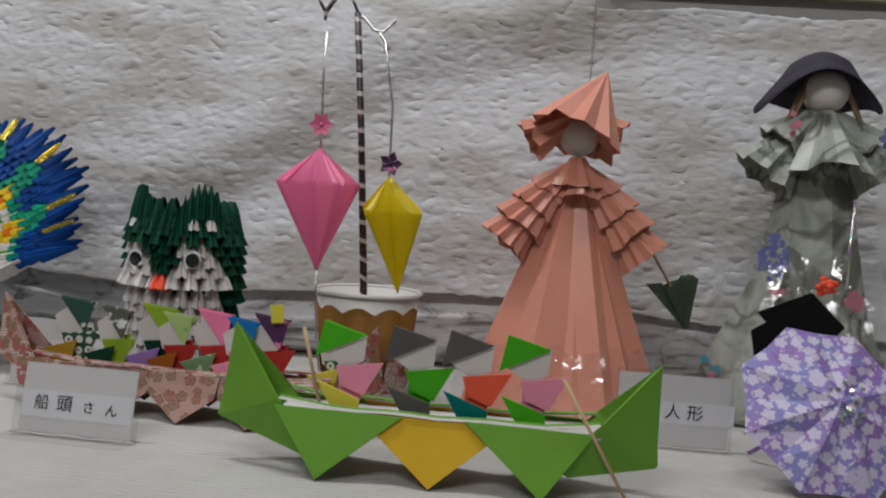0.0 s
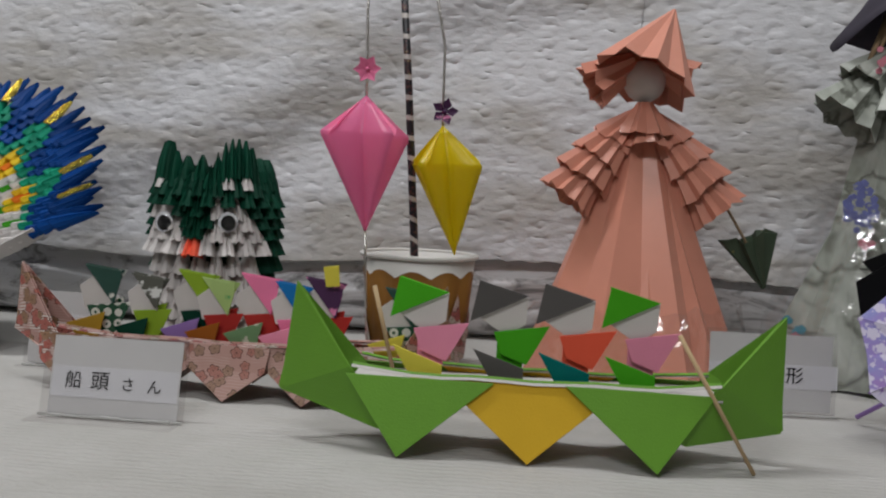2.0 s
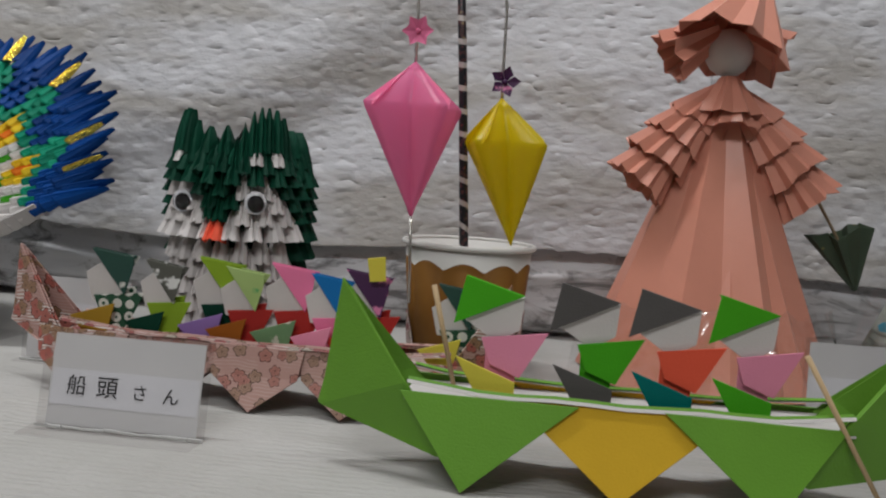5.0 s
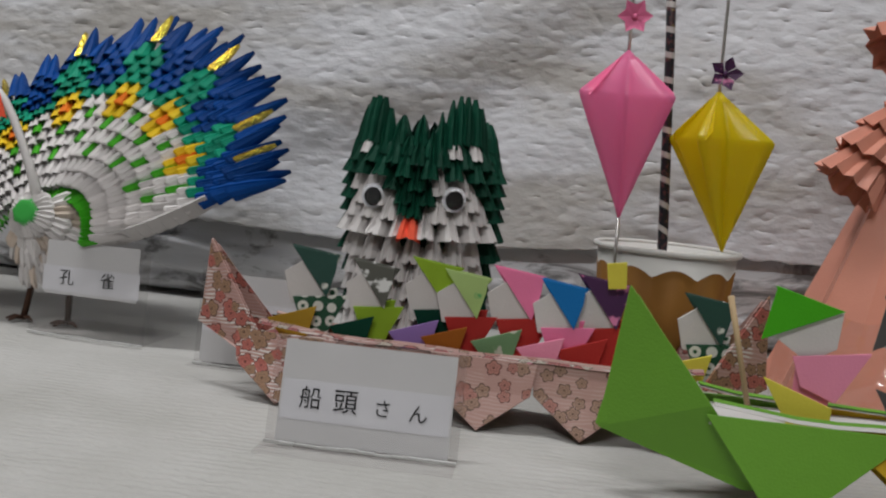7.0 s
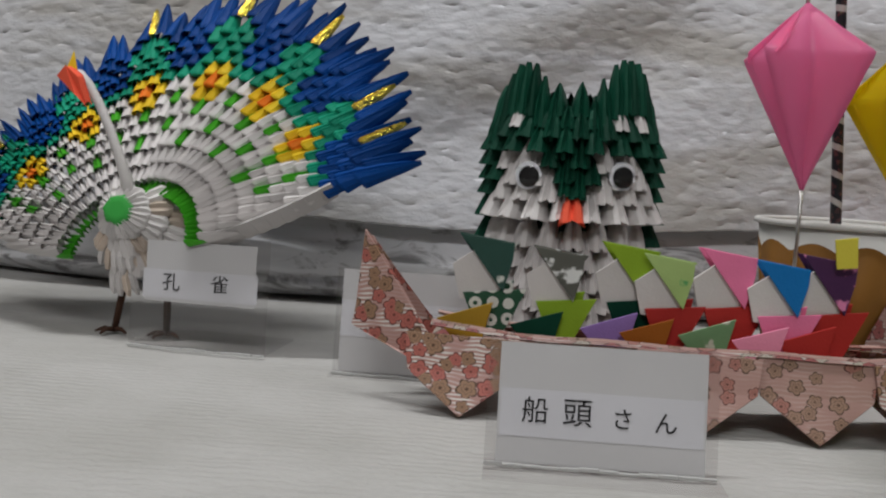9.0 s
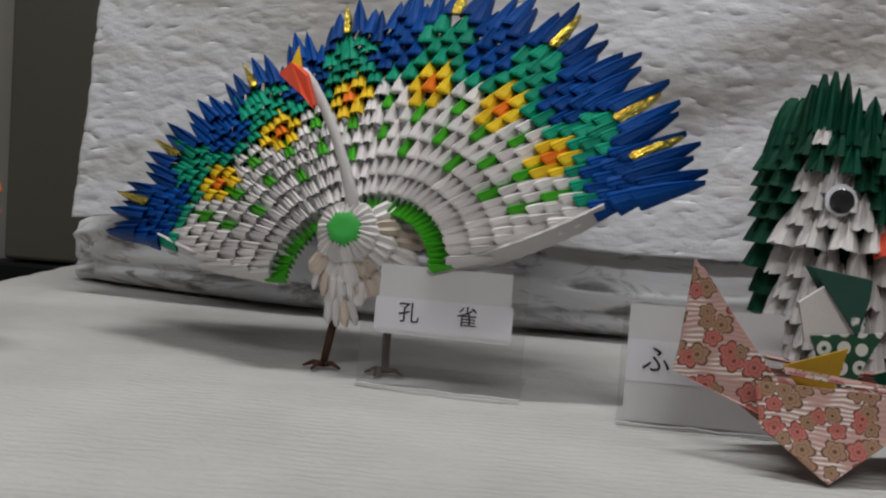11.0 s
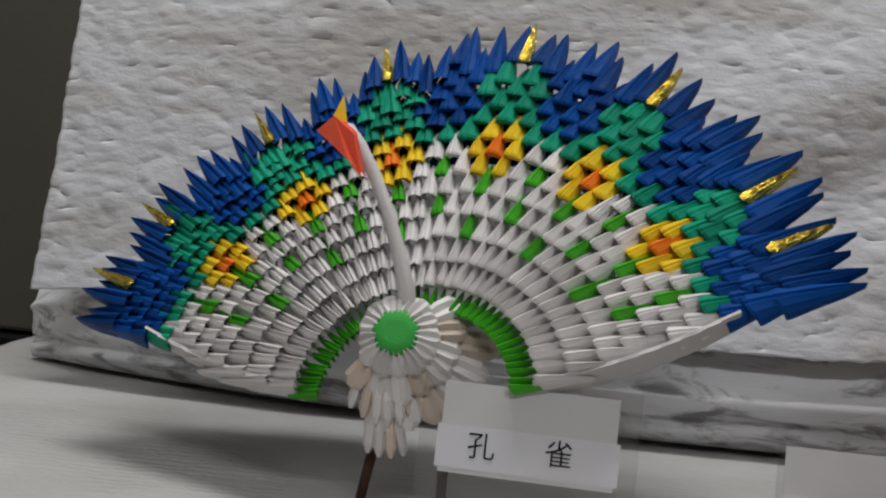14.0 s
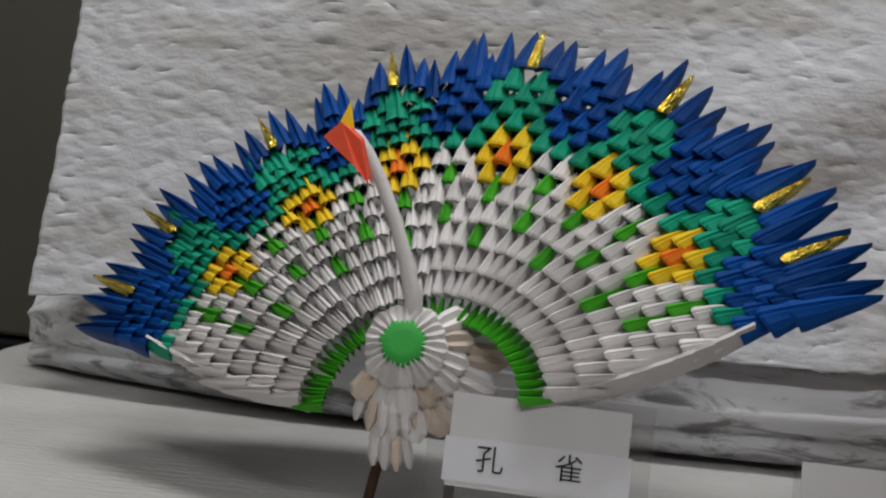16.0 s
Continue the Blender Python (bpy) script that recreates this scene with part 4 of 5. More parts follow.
        bm = bmesh.new()
        u, w = d.orthogonal().normalized(), None
        w = d.cross(u)
        rings = [[bm.verts.new(c + d * (0.0014 + 0.0034 * math.sin(b)) + (u * math.cos(g) + w * math.sin(g)) * 0.0078 * math.cos(b)) for g in (2 * math.pi * k / 20 for k in range(20))] for b in (0.0, 0.4, 0.8, 1.15)]
        for ra, rb in zip(rings, rings[1:]):
            for k in range(20):
                bm.faces.new((ra[k], ra[(k + 1) % 20], rb[(k + 1) % 20], rb[k]))
        bm.faces.new(rings[-1])
        dome = part("dome", bm, EYE_DOME, e, "clear plastic dome", smooth=True, thick=0.0004)
        dome.visible_shadow = False


# ---- paper boats ----
def boat(name, at, turn, label, hull_mats, feet, deck, bow, stern, half, deck_mat, end_mat=None):
    """A long folded boat. feet: x of the points on which it stands; bow, stern: outline of the raised ends in x, z."""
    t = thing(name, at, label, "paper boat")
    t.rotation_euler = (0, 0, radians(turn))
    zd = deck
    for i, x in enumerate(feet):
        gap0 = (x - feet[i - 1]) / 2 if i else (feet[1] - feet[0]) / 2
        gap1 = (feet[i + 1] - x) / 2 if i + 1 < len(feet) else gap0
        for s in (-1, 1):
            bm = bmesh.new()
            mid = 0.029 if len(feet) == 3 else 0.020
            yd, yf = s * half, s * (half + 0.012)
            off = 0.0012 * s * (1 if i % 2 == 0 else -1)
            w0 = w1 = 1.45 if len(feet) == 3 else 1.06
            if len(feet) == 3:
                w0, w1 = (0.9 if i == 0 else w0), (0.9 if i == 2 else w1)
            pts = [(x - gap0 * w0, yd + off, zd), (x + gap1 * w1, yd + off, zd - 0.001), (x + gap1 * 0.97, yd + (yf - yd) * 0.35 + off, mid), (x, yf + off, 0.0005), (x - gap0 * 0.97, yd + (yf - yd) * 0.35 + off, mid)]
            pts = [pts[0], pts[1], pts[3]] if len(feet) == 3 else pts
            poly(bm, pts)
            part("hull_panel", bm, end_mat if end_mat and i in (0, len(feet) - 1) else hull_mats[i % len(hull_mats)], t, thick=0.0012, bevel=0.0003)
    # the turned-over rim: a pale strip with a hull-coloured fold on it
    x0, x1 = bow[-1][0] + 0.001, stern[-1][0] - 0.001
    for s in (-1, 1):
        for lift, wide, inset, m in ((0.0006, 0.0042, 0.0, deck_mat), (0.0016, 0.0016, 0.0030, hull_mats[0])):
            bm = bmesh.new()
            rows = []
            for k in range(13):
                x = x0 + (x1 - x0) * k / 12
                z = zd + lift + 0.0006 * math.cos(k * 1.7 + s) + 0.004 * (2 * k / 12 - 1) ** 4
                y = half - inset
                rows.append((bm.verts.new((x, s * (y + 0.0006), z - 0.0012)), bm.verts.new((x, s * y, z)), bm.verts.new((x, s * (y - wide), z - 0.0008))))
            for ra, rb in zip(rows, rows[1:]):
                bm.faces.new((ra[0], ra[1], rb[1], rb[0])), bm.faces.new((ra[1], ra[2], rb[2], rb[1]))
            part("rim", bm, m, t, thick=0.0005)
    bm = bmesh.new()
    x0, x1 = bow[-1][0], stern[-1][0]
    poly(bm, [(x0, -half, zd - 0.004), (x1, -half, zd - 0.004), (x1, half, zd - 0.004), (x0, half, zd - 0.004)])
    part("deck", bm, deck_mat, t, "white paper deck", thick=0.001)
    # raised ends: an outer sheet on each side that meet in the outermost edge, and a second layer inside
    for nm, line in (("bow", bow), ("stern", stern)):
        for s in (-1, 1):
            for layer, (inset, shrink) in enumerate(((0.0, 1.0), (0.0045, 0.93))):
                bm = bmesh.new()
                pts = []
                for k, (x, z) in enumerate(line):
                    edge = k < 2
                    y = 0.0 if edge else half * (1.0 if k != 3 else 1.12)
                    y = max(0.0008, y - inset * (0 if edge else 1))
                    zz = z if layer == 0 else z * shrink + 0.003
                    xx = x if layer == 0 else x + (0.0035 if nm == "bow" else -0.0035) * (1 if k == 0 else -0.3)
                    pts.append((xx, s * y, zz))
                poly(bm, pts)
                part(nm, bm, end_mat or hull_mats[0], t, thick=0.0011)
    return t


def boatman(name, at, turn, size, hat, body_back, body_front, label, style=0, extra=None):
    """A paper boatman as one mesh: pointed hat, plain face, two crossed collars that end in boat-like points."""
    bm = bmesh.new()
    mats = [hat, FACE_PAPER, body_back, body_front] + ([extra] if extra else [])

    def sheet(pts, y0, y1, mi, depth=0.0009):
        a = [bm.verts.new((x * size, y0 + (y1 - y0) * z, z * size)) for x, z in pts]
        b = [bm.verts.new((x * size * 0.985, y0 + (y1 - y0) * z + depth, z * size)) for x, z in pts]
        bm.faces.new(a).material_index = mi
        bm.faces.new(b[::-1]).material_index = mi
        for k in range(len(a)):
            bm.faces.new((a[k], b[k], b[(k + 1) % len(a)], a[(k + 1) % len(a)])).material_index = mi

    if style == 0:
        sheet([(-0.34, 0.67), (0.20, 0.86), (0.18, 0.58), (-0.02, 0.46)], 0.001, 0.001, 1, 0.0022)
        sheet([(-0.30, 1.01), (0.20, 0.87), (-0.38, 0.60)], -0.0032, -0.0005, 0, 0.0012)
        sheet([(-0.30, 1.005), (0.20, 0.865), (-0.10, 0.64)], 0.004, 0.004, 0, 0.0008)
        sheet([(-0.14, 0.50), (0.42, 0.58), (0.20, 0.18), (-0.06, 0.28)], -0.0014, -0.0008, 2, 0.0009)
        sheet([(-0.10, 0.46), (0.22, 0.52), (0.14, 0.0), (-0.10, 0.0)], 0.0012, 0.0012, 2, 0.0009)
        sheet([(-0.34, 0.33), (0.17, 0.15), (0.17, 0.0), (-0.14, 0.0)], -0.0040, -0.0034, 3, 0.0012)
    else:
        sheet([(-0.37, 0.66), (-0.12, 0.84), (0.10, 0.42), (-0.04, 0.30), (-0.29, 0.34)], -0.0004, -0.0004, 1, 0.0022)
        sheet([(-0.30, 0.95), (0.20, 0.88), (0.19, 0.72), (0.11, 0.42)], -0.0046, -0.0014, 0, 0.0012)
        sheet([(-0.32, 0.955), (0.24, 0.875), (0.0, 0.50)], 0.004, 0.004, 0, 0.0008)
        sheet([(-0.26, 0.40), (0.34, 0.46), (0.12, 0.0), (-0.10, 0.0)], -0.0020, -0.0014, 2, 0.0009)
        sheet([(-0.10, 0.46), (0.22, 0.52), (0.14, 0.0), (-0.10, 0.0)], 0.0022, 0.0022, 2, 0.0009)
        sheet([(-0.50, 0.16), (0.02, 0.33), (-0.06, 0.0), (-0.36, 0.0)], -0.0066, -0.0058, 3, 0.0012)
    if extra:
        sheet([(-0.06, 1.10), (0.14, 1.13), (0.16, 0.86), (-0.02, 0.84)], -0.0062, -0.0060, 4, 0.0012)
    ob = obj(name, bm, mats, bevel=0.0002)
    ob.matrix_world = pose(*at, 0, 0, turn)
    return tagged(ob, label, "paper doll")


def boats():
    gb = (0.031, 0.612, 0.0)
    boat("paper_boat", gb, 0, "long boat folded from green paper with a yellow middle panel", [BOAT_GREEN, BOAT_YELLOW], (-0.071, 0.001, 0.0715), 0.0435,
         [(-0.137, 0.092), (-0.145, 0.028), (-0.084, 0.0125), (-0.0745, 0.014), (-0.101, 0.047)], [(0.1435, 0.086), (0.1445, 0.0195), (0.088, 0.0135), (0.079, 0.018), (0.107, 0.049)], 0.019, WHITE_PAPER)
    green_crew = ((-0.0280, HAT_GREEN, LILAC_PINK, LEMON_PAPER, "green-hatted paper boatman with pink and lemon collars in the green boat"),
                  (0.0180, HAT_GREY, HAT_GREEN, HAT_GREY, "grey-hatted paper boatman with green and grey collars in the green boat"),
                  (0.0555, HAT_GREY, RED_PAPER, PEACOCK_TEAL, "grey-hatted paper boatman with red and teal collars in the green boat"),
                  (0.0925, HAT_GREEN, LILAC_PINK, HAT_GREEN, "green-hatted paper boatman with pink and green collars in the green boat"))
    for i, (x, hat, b0, b1, lab) in enumerate(green_crew):
        tagged(boatman("boatman_doll", (x, 0.606 + 0.002 * (i % 2), 0.0405), (-3, 4, -2, 5)[i], 0.0575, hat, b0, b1, lab), group="crew of the green boat")
    ob = thing("wooden_oar", (0.157, 0.592, 0.0), "thin bamboo skewer leaning as an oar on the green boat", "oar")
    bm = bmesh.new()
    tube(bm, [(0, 0, 0.0006), (-0.045, -0.001, 0.0755)], [0.0011, 0.0013], 8)
    part("shaft", bm, BAMBOO, ob)
    ob = thing("wooden_pole", (-0.048, 0.618, 0.0395), "thin bamboo skewer standing as a pole in the green boat", "pole")
    bm = bmesh.new()
    tube(bm, [(0, 0, 0), (-0.0135, 0, 0.0515)], [0.0012, 0.0014], 8)
    part("shaft", bm, BAMBOO, ob)
    # the printed boat behind it
    pb = (-0.195, 0.707, 0.0)
    boat("paper_boat", pb, -3.5, "long boat folded from pink blossom-printed paper", [CHIYO_PINK], (-0.083, -0.028, 0.027, 0.081, 0.131), 0.0375,
         [(-0.137, 0.084), (-0.141, 0.035), (-0.106, 0.0225), (-0.096, 0.020), (-0.101, 0.036)], [(0.172, 0.084), (0.175, 0.034), (0.148, 0.020), (0.136, 0.020), (0.142, 0.037)], 0.017, CHIYO_GREY, CHIYO_WAVE)
    crew = ((-0.268, CLOUD_GREEN, RING_GREEN, OLIVE_GOLD, "dark green cloud-print", None), (-0.233, CLOUD_OLIVE, LIME_PAPER, DARK_GREEN, "olive cloud-print", None), (-0.198, LIME_PAPER, DARK_GREEN, PURPLE_PAPER, "lime", None),
            (-0.181, LIME_FLORAL, CRIMSON, BURNT_ORANGE, "lime floral", None), (-0.152, PINK_PAPER, CRIMSON, GREEN_FLORAL, "pink", None), (-0.128, BLUE_HAT, PINK_PAPER, LILAC_PINK, "bright blue", None),
            (-0.106, PURPLE_FLORAL, CRIMSON, CRIMSON, "purple floral", LEMON_PAPER), (-0.051, CLOUD_GREEN, RING_GREEN, LEMON_PAPER, "dark green cloud-print", None))
    for i, (x, hat, b0, b1, word, extra) in enumerate(crew):
        ob = boatman("boatman_doll", (x, 0.709 - 0.004 * (i % 2) - 0.061 * (x + 0.195), 0.0345), (4, -5, 3, -3)[i % 4], 0.049 if i % 2 else 0.053, hat, b0, b1, word + " hatted paper boatman in the blossom-printed boat", 1, extra)
        tagged(ob, group="crew of the printed boat")


# ---- cup with hanging ornaments ----
CUP_AT = Vector((-0.057, 0.832, 0.0))


def cup_of_ornaments():
    t = thing("paper_cup", CUP_AT, "white paper cup wrapped in brown scalloped and printed paper", "paper cup")
    bm = bmesh.new()
    n = 48
    rings = []
    for r, z in ((0.0, 0.004), (0.034, 0.004), (0.036, 0.0005), (0.0365, 0.0005), (0.0465, 0.094), (0.0455, 0.094), (0.036, 0.007), (0.0, 0.007)):
        rings.append([bm.verts.new((r * math.cos(2 * math.pi * k / n), r * math.sin(2 * math.pi * k / n), z)) for k in range(n)] if r else [bm.verts.new((0, 0, z))])
    for a, b in zip(rings, rings[1:]):
        for k in range(n):
            q = [a[k % len(a)], a[(k + 1) % len(a)], b[(k + 1) % len(b)], b[k % len(b)]]
            q = list(dict.fromkeys(q))
            bm.faces.new(q).smooth = True
    part("body", bm, CUP_WHITE, t)
    bm = bmesh.new()
    tube(bm, [(0.0475 * math.cos(2 * math.pi * k / 48), 0.0475 * math.sin(2 * math.pi * k / 48), 0.0945) for k in range(49)], 0.0019, 8, cap=False)
    part("rolled_rim", bm, CUP_WHITE, t)
    bm = bmesh.new()
    n = 96
    lo, hi = [], []
    for k in range(n):
        a = 2 * math.pi * k / n
        zt = 0.078 + 0.006 * abs(math.sin(a * 5))
        for lst, z in ((lo, 0.012), (hi, zt)):
            r = 0.0372 + 0.0095 * z / 0.094
            lst.append(bm.verts.new((r * math.cos(a), r * math.sin(a), z)))
    for k in range(n):
        bm.faces.new((lo[k], lo[(k + 1) % n], hi[(k + 1) % n], hi[k])).smooth = True
    part("sleeve", bm, KRAFT, t, "brown paper sleeve with scalloped edge", thick=0.0006)
    for a0, z0, z1, m in ((-70, 0.01, 0.052, CHIYO_GREY), (-40, 0.008, 0.066, CHIYO_GREY), (-10, 0.01, 0.050, CHIYO_GREY), (20, 0.01, 0.055, CHIYO_GREY), (200, 0.01, 0.045, CHIYO_GREY)):
        bm = bmesh.new()
        pts = []
        for da, z in ((-17, z0), (17, z0), (12, (z0 + z1) / 2), (0, z1), (-12, (z0 + z1) / 2)):
            a, r = radians(a0 + da), 0.0385 + 0.0095 * z / 0.094 + 0.0008
            pts.append((r * math.cos(a), r * math.sin(a), z))
        c = bm.verts.new(sum((Vector(p) for p in pts), Vector()) / 5 * 1.03)
        vs = [bm.verts.new(p) for p in pts]
        for k in range(5):
            bm.faces.new((vs[k], vs[(k + 1) % 5], c))
        part("printed_patch", bm, m, t, "blossom-printed paper patch", thick=0.0006)
    # the wrapped stick that stands in the cup
    st = thing("wrapped_stick", CUP_AT + Vector((-0.003, -0.004, 0.0075)), "stick wrapped in black and silver printed paper in the cup", "stick")
    bm = bmesh.new()
    tube(bm, [(0.004, 0, 0), (-0.0015, -0.001, 0.10), (-0.0105, -0.003, 0.22), (-0.0205, -0.006, 0.334)], [0.0034, 0.0034, 0.0031, 0.0030], 14)
    part("shaft", bm, STICK_WRAP, st)
    top = Vector((-0.0205, -0.006, 0.334))
    for pts, m in (([(0, 0, 0), (-0.004, -0.004, 0.010), (-0.016, -0.012, 0.012), (-0.0235, -0.020, -0.003), (-0.0235, -0.022, -0.012)], STICK_WRAP), ([(0, 0, -0.004), (0.008, -0.006, -0.006), (0.018, -0.012, -0.017), (0.026, -0.014, -0.019), (0.037, -0.014, -0.008)], SILVER_FOIL), ([(-0.0235, -0.020, -0.006), (-0.032, -0.018, 0.008)], STICK_WRAP), ([(-0.0235, -0.020, -0.006), (-0.014, -0.018, 0.010)], STICK_WRAP), ([(0.023, -0.014, -0.019), (0.033, -0.014, -0.034)], SILVER_FOIL)):
        bm = bmesh.new()
        tube(bm, [top + Vector(p) for p in pts], 0.0014, 7)
        part("twig", bm, m, st, "twisted foil twig")

    def ornament(name, tip, wide_z, low, r, turn, material, label, wire, bloom, bloom_mat, petals):
        tip, low = Vector(tip), Vector(low)
        o = thing(name, low, label, "paper ornament", "hanging ornaments")
        bm = bmesh.new()
        f = (tip.z - wide_z) / (tip.z - low.z)
        R, per = r / 0.86, 10
        bend = math.log(0.5) / math.log(f)
        rings = []
        for s in (0.0, f * 0.25, f * 0.5, f * 0.75, f * 0.94, f, f + 0.03, f + 0.12, f + 0.24, f + 0.38, 0.84, 0.93, 1.0):
            c = tip.lerp(low, s) - low
            ridge = s / f if s < f else (1 - s) / (1 - f)
            ridge = max(0.02, min(ridge, 0.985))
            valley = 0.30 * max(0.02, math.sin(math.pi * s ** bend)) * (0.55 + 0.45 * ridge)
            ring = []
            for j in range(4 * per):
                a = radians(turn) + 2 * math.pi * j / (4 * per)
                u = abs(2 * (j % per) / per - 1)
                chord = 0.707 * ridge / math.cos(math.pi / 4 * u)
                rr = R * (chord * u ** 0.85 + min(chord, valley) * (1 - u ** 0.85))
                ring.append(bm.verts.new(c + Vector((rr * math.cos(a), rr * math.sin(a), 0))))
            rings.append(ring)
        for a, b in zip(rings, rings[1:]):
            for j in range(4 * per):
                bm.faces.new((a[j], a[(j + 1) % (4 * per)], b[(j + 1) % (4 * per)], b[j])).smooth = True
        bm.faces.new(rings[0][::-1]), bm.faces.new(rings[-1])
        part("lantern", bm, material, o)
        for j in range(4):
            a = radians(turn + 90 * j + 6)
            bm = bmesh.new()
            e = Vector((math.cos(a), math.sin(a), 0))
            c0, c1 = tip.lerp(low, f * 0.15) - low, tip.lerp(low, f + 0.02) - low
            w = Vector((-math.sin(a), math.cos(a), 0))
            poly(bm, [c0 + e * R * 0.15, c0.lerp(c1, 0.8) + e * R * 0.80 + w * 0.004, c1 + e * R * 0.86, c0.lerp(c1, 0.8) + e * R * 0.80 - w * 0.004])
            part("fold", bm, material, o, thick=0.0007)
        bm = bmesh.new()
        tube(bm, [tip - low] + [Vector(p) - low for p in wire], 0.0011, 7)
        part("wire", bm, SILVER_FOIL, o, "twisted silver wire")
        b = Vector(bloom) - low
        for j in range(petals):
            a = 2 * math.pi * j / petals
            d = Vector((math.cos(a), -0.5, math.sin(a)))
            bm = bmesh.new()
            w = Vector((-math.sin(a), 0, math.cos(a))) * 0.0038
            poly(bm, [b, b + d * 0.006 + w, b + d * 0.011 + w * 0.2 + Vector((0, 0.002, 0)), b + d * 0.006 - w])
            part("petal", bm, bloom_mat, o, thick=0.0004)
        bm = bmesh.new()
        ball(bm, b + Vector((0, -0.002, 0)), 0.0018, seg=8)
        part("bead", bm, bloom_mat, o)
        return o

    o = ornament("hanging_lantern", (-0.100, 0.794, 0.219), 0.189, (-0.096, 0.788, 0.1135), 0.0352, 40, HOT_PINK, "hot pink folded paper lantern hanging beside the stick", [(-0.1005, 0.795, 0.25), (-0.102, 0.797, 0.285), (-0.1015, 0.800, 0.319)], (-0.0990, 0.790, 0.239), PINK_PAPER, 6)
    bm = bmesh.new()
    tube(bm, [(0, 0, 0.001), (0.0010, 0.003, -0.03), (0.002, 0.006, -0.060)], 0.0011, 7)
    part("tail_wire", bm, SILVER_FOIL, o)
    ornament("hanging_lantern", (-0.040, 0.803, 0.199), 0.168, (-0.0265, 0.805, 0.0975), 0.0305, 56, ORNAMENT_YELLOW, "yellow folded paper lantern hanging over the cup", [(-0.0405, 0.803, 0.22), (-0.041, 0.803, 0.26), (-0.047, 0.804, 0.29), (-0.052, 0.806, 0.316)], (-0.0385, 0.799, 0.2095), PURPLE_FLORAL, 5)


# ---- dolls, each one plain mesh ----
def pink_doll():
    bm = bmesh.new()
    v = Vector
    frill(bm, (0, 0, 0.212), (0.0, 0, -1), 0.014, 0.091, 0.2115, 8, 0.085, 0, flat=0.84)
    frill(bm, (0.004, -0.004, 0.17), (0.02, 0, -1), 0.018, 0.078, 0.1685, 4, 0.05, 0, flat=0.95)
    # tiers of pleated sleeves
    for s, reach in ((-1, v((-0.060, -0.012, -0.074))), (1, v((0.066, -0.004, -0.084)))):
        o = v((0.002 * s, -0.006, 0.222))
        for k, (f, r0, r1) in enumerate(((0.04, 0.006, 0.023), (0.24, 0.011, 0.028), (0.45, 0.013, 0.030), (0.66, 0.012, 0.028))):
            p = o + reach * f
            frill(bm, p, reach, r0, r1 * 0.82, 0.034, 12, 0.12, 0, flat=0.8, wobble=0.08)
    # collar in front
    frill(bm, (0, -0.010, 0.228), (0, -0.12, -1), 0.006, 0.022, 0.028, 8, 0.13, 0, (math.pi * 0.0, math.pi * 2.0), wobble=0.06)
    frill(bm, (0.002, -0.016, 0.213), (0, -0.16, -1), 0.005, 0.017, 0.022, 7, 0.14, 0, wobble=0.06)
    ball(bm, (0.0, -0.001, 0.247), 0.0175, 1)
    # hair tufts and the leaning pleated hat
    for d, r1 in (((-1, -0.15, -0.62), 0.019), ((1, -0.15, -0.50), 0.015)):
        frill(bm, (0.010 * d[0], 0.0, 0.262), d, 0.008, r1, 0.040 if d[0] < 0 else 0.030, 8, 0.16, 0, wobble=0.08)
    frill(bm, (0.021, -0.002, 0.307), (-0.42, -0.30, -1), 0.0008, 0.041, 0.070, 10, 0.09, 0, wobble=0.05)
    tube(bm, [(0, -0.02, 0.19), (-0.03, -0.018, 0.10)], 0.0004, 4, 0)
    ob = obj("paper_doll", bm, [SALMON, FACE_PAPER], thick=0.0006)
    ob.location = (0.123, 0.868, 0.0)
    tagged(ob, "lady doll folded from salmon pearl paper with a pleated hat", "paper doll")
    u = thing("paper_umbrella", (0.2355, 0.879, 0.077), "small closed umbrella of green leaf-print paper hanging from the doll", "paper umbrella")
    bm = bmesh.new()
    frill(bm, (0, 0, 0.0), (-0.38, 0, 1), 0.0012, 0.020, 0.046, 8, 0.22, 0, wobble=0.1)
    part("canopy", bm, UMBRELLA_LEAF, u, thick=0.0005)
    bm = bmesh.new()
    tube(bm, [(0, 0, 0.0), (-0.018, 0, 0.040), (-0.040, -0.002, 0.074)], 0.0012, 8)
    part("handle", bm, STRAW, u)


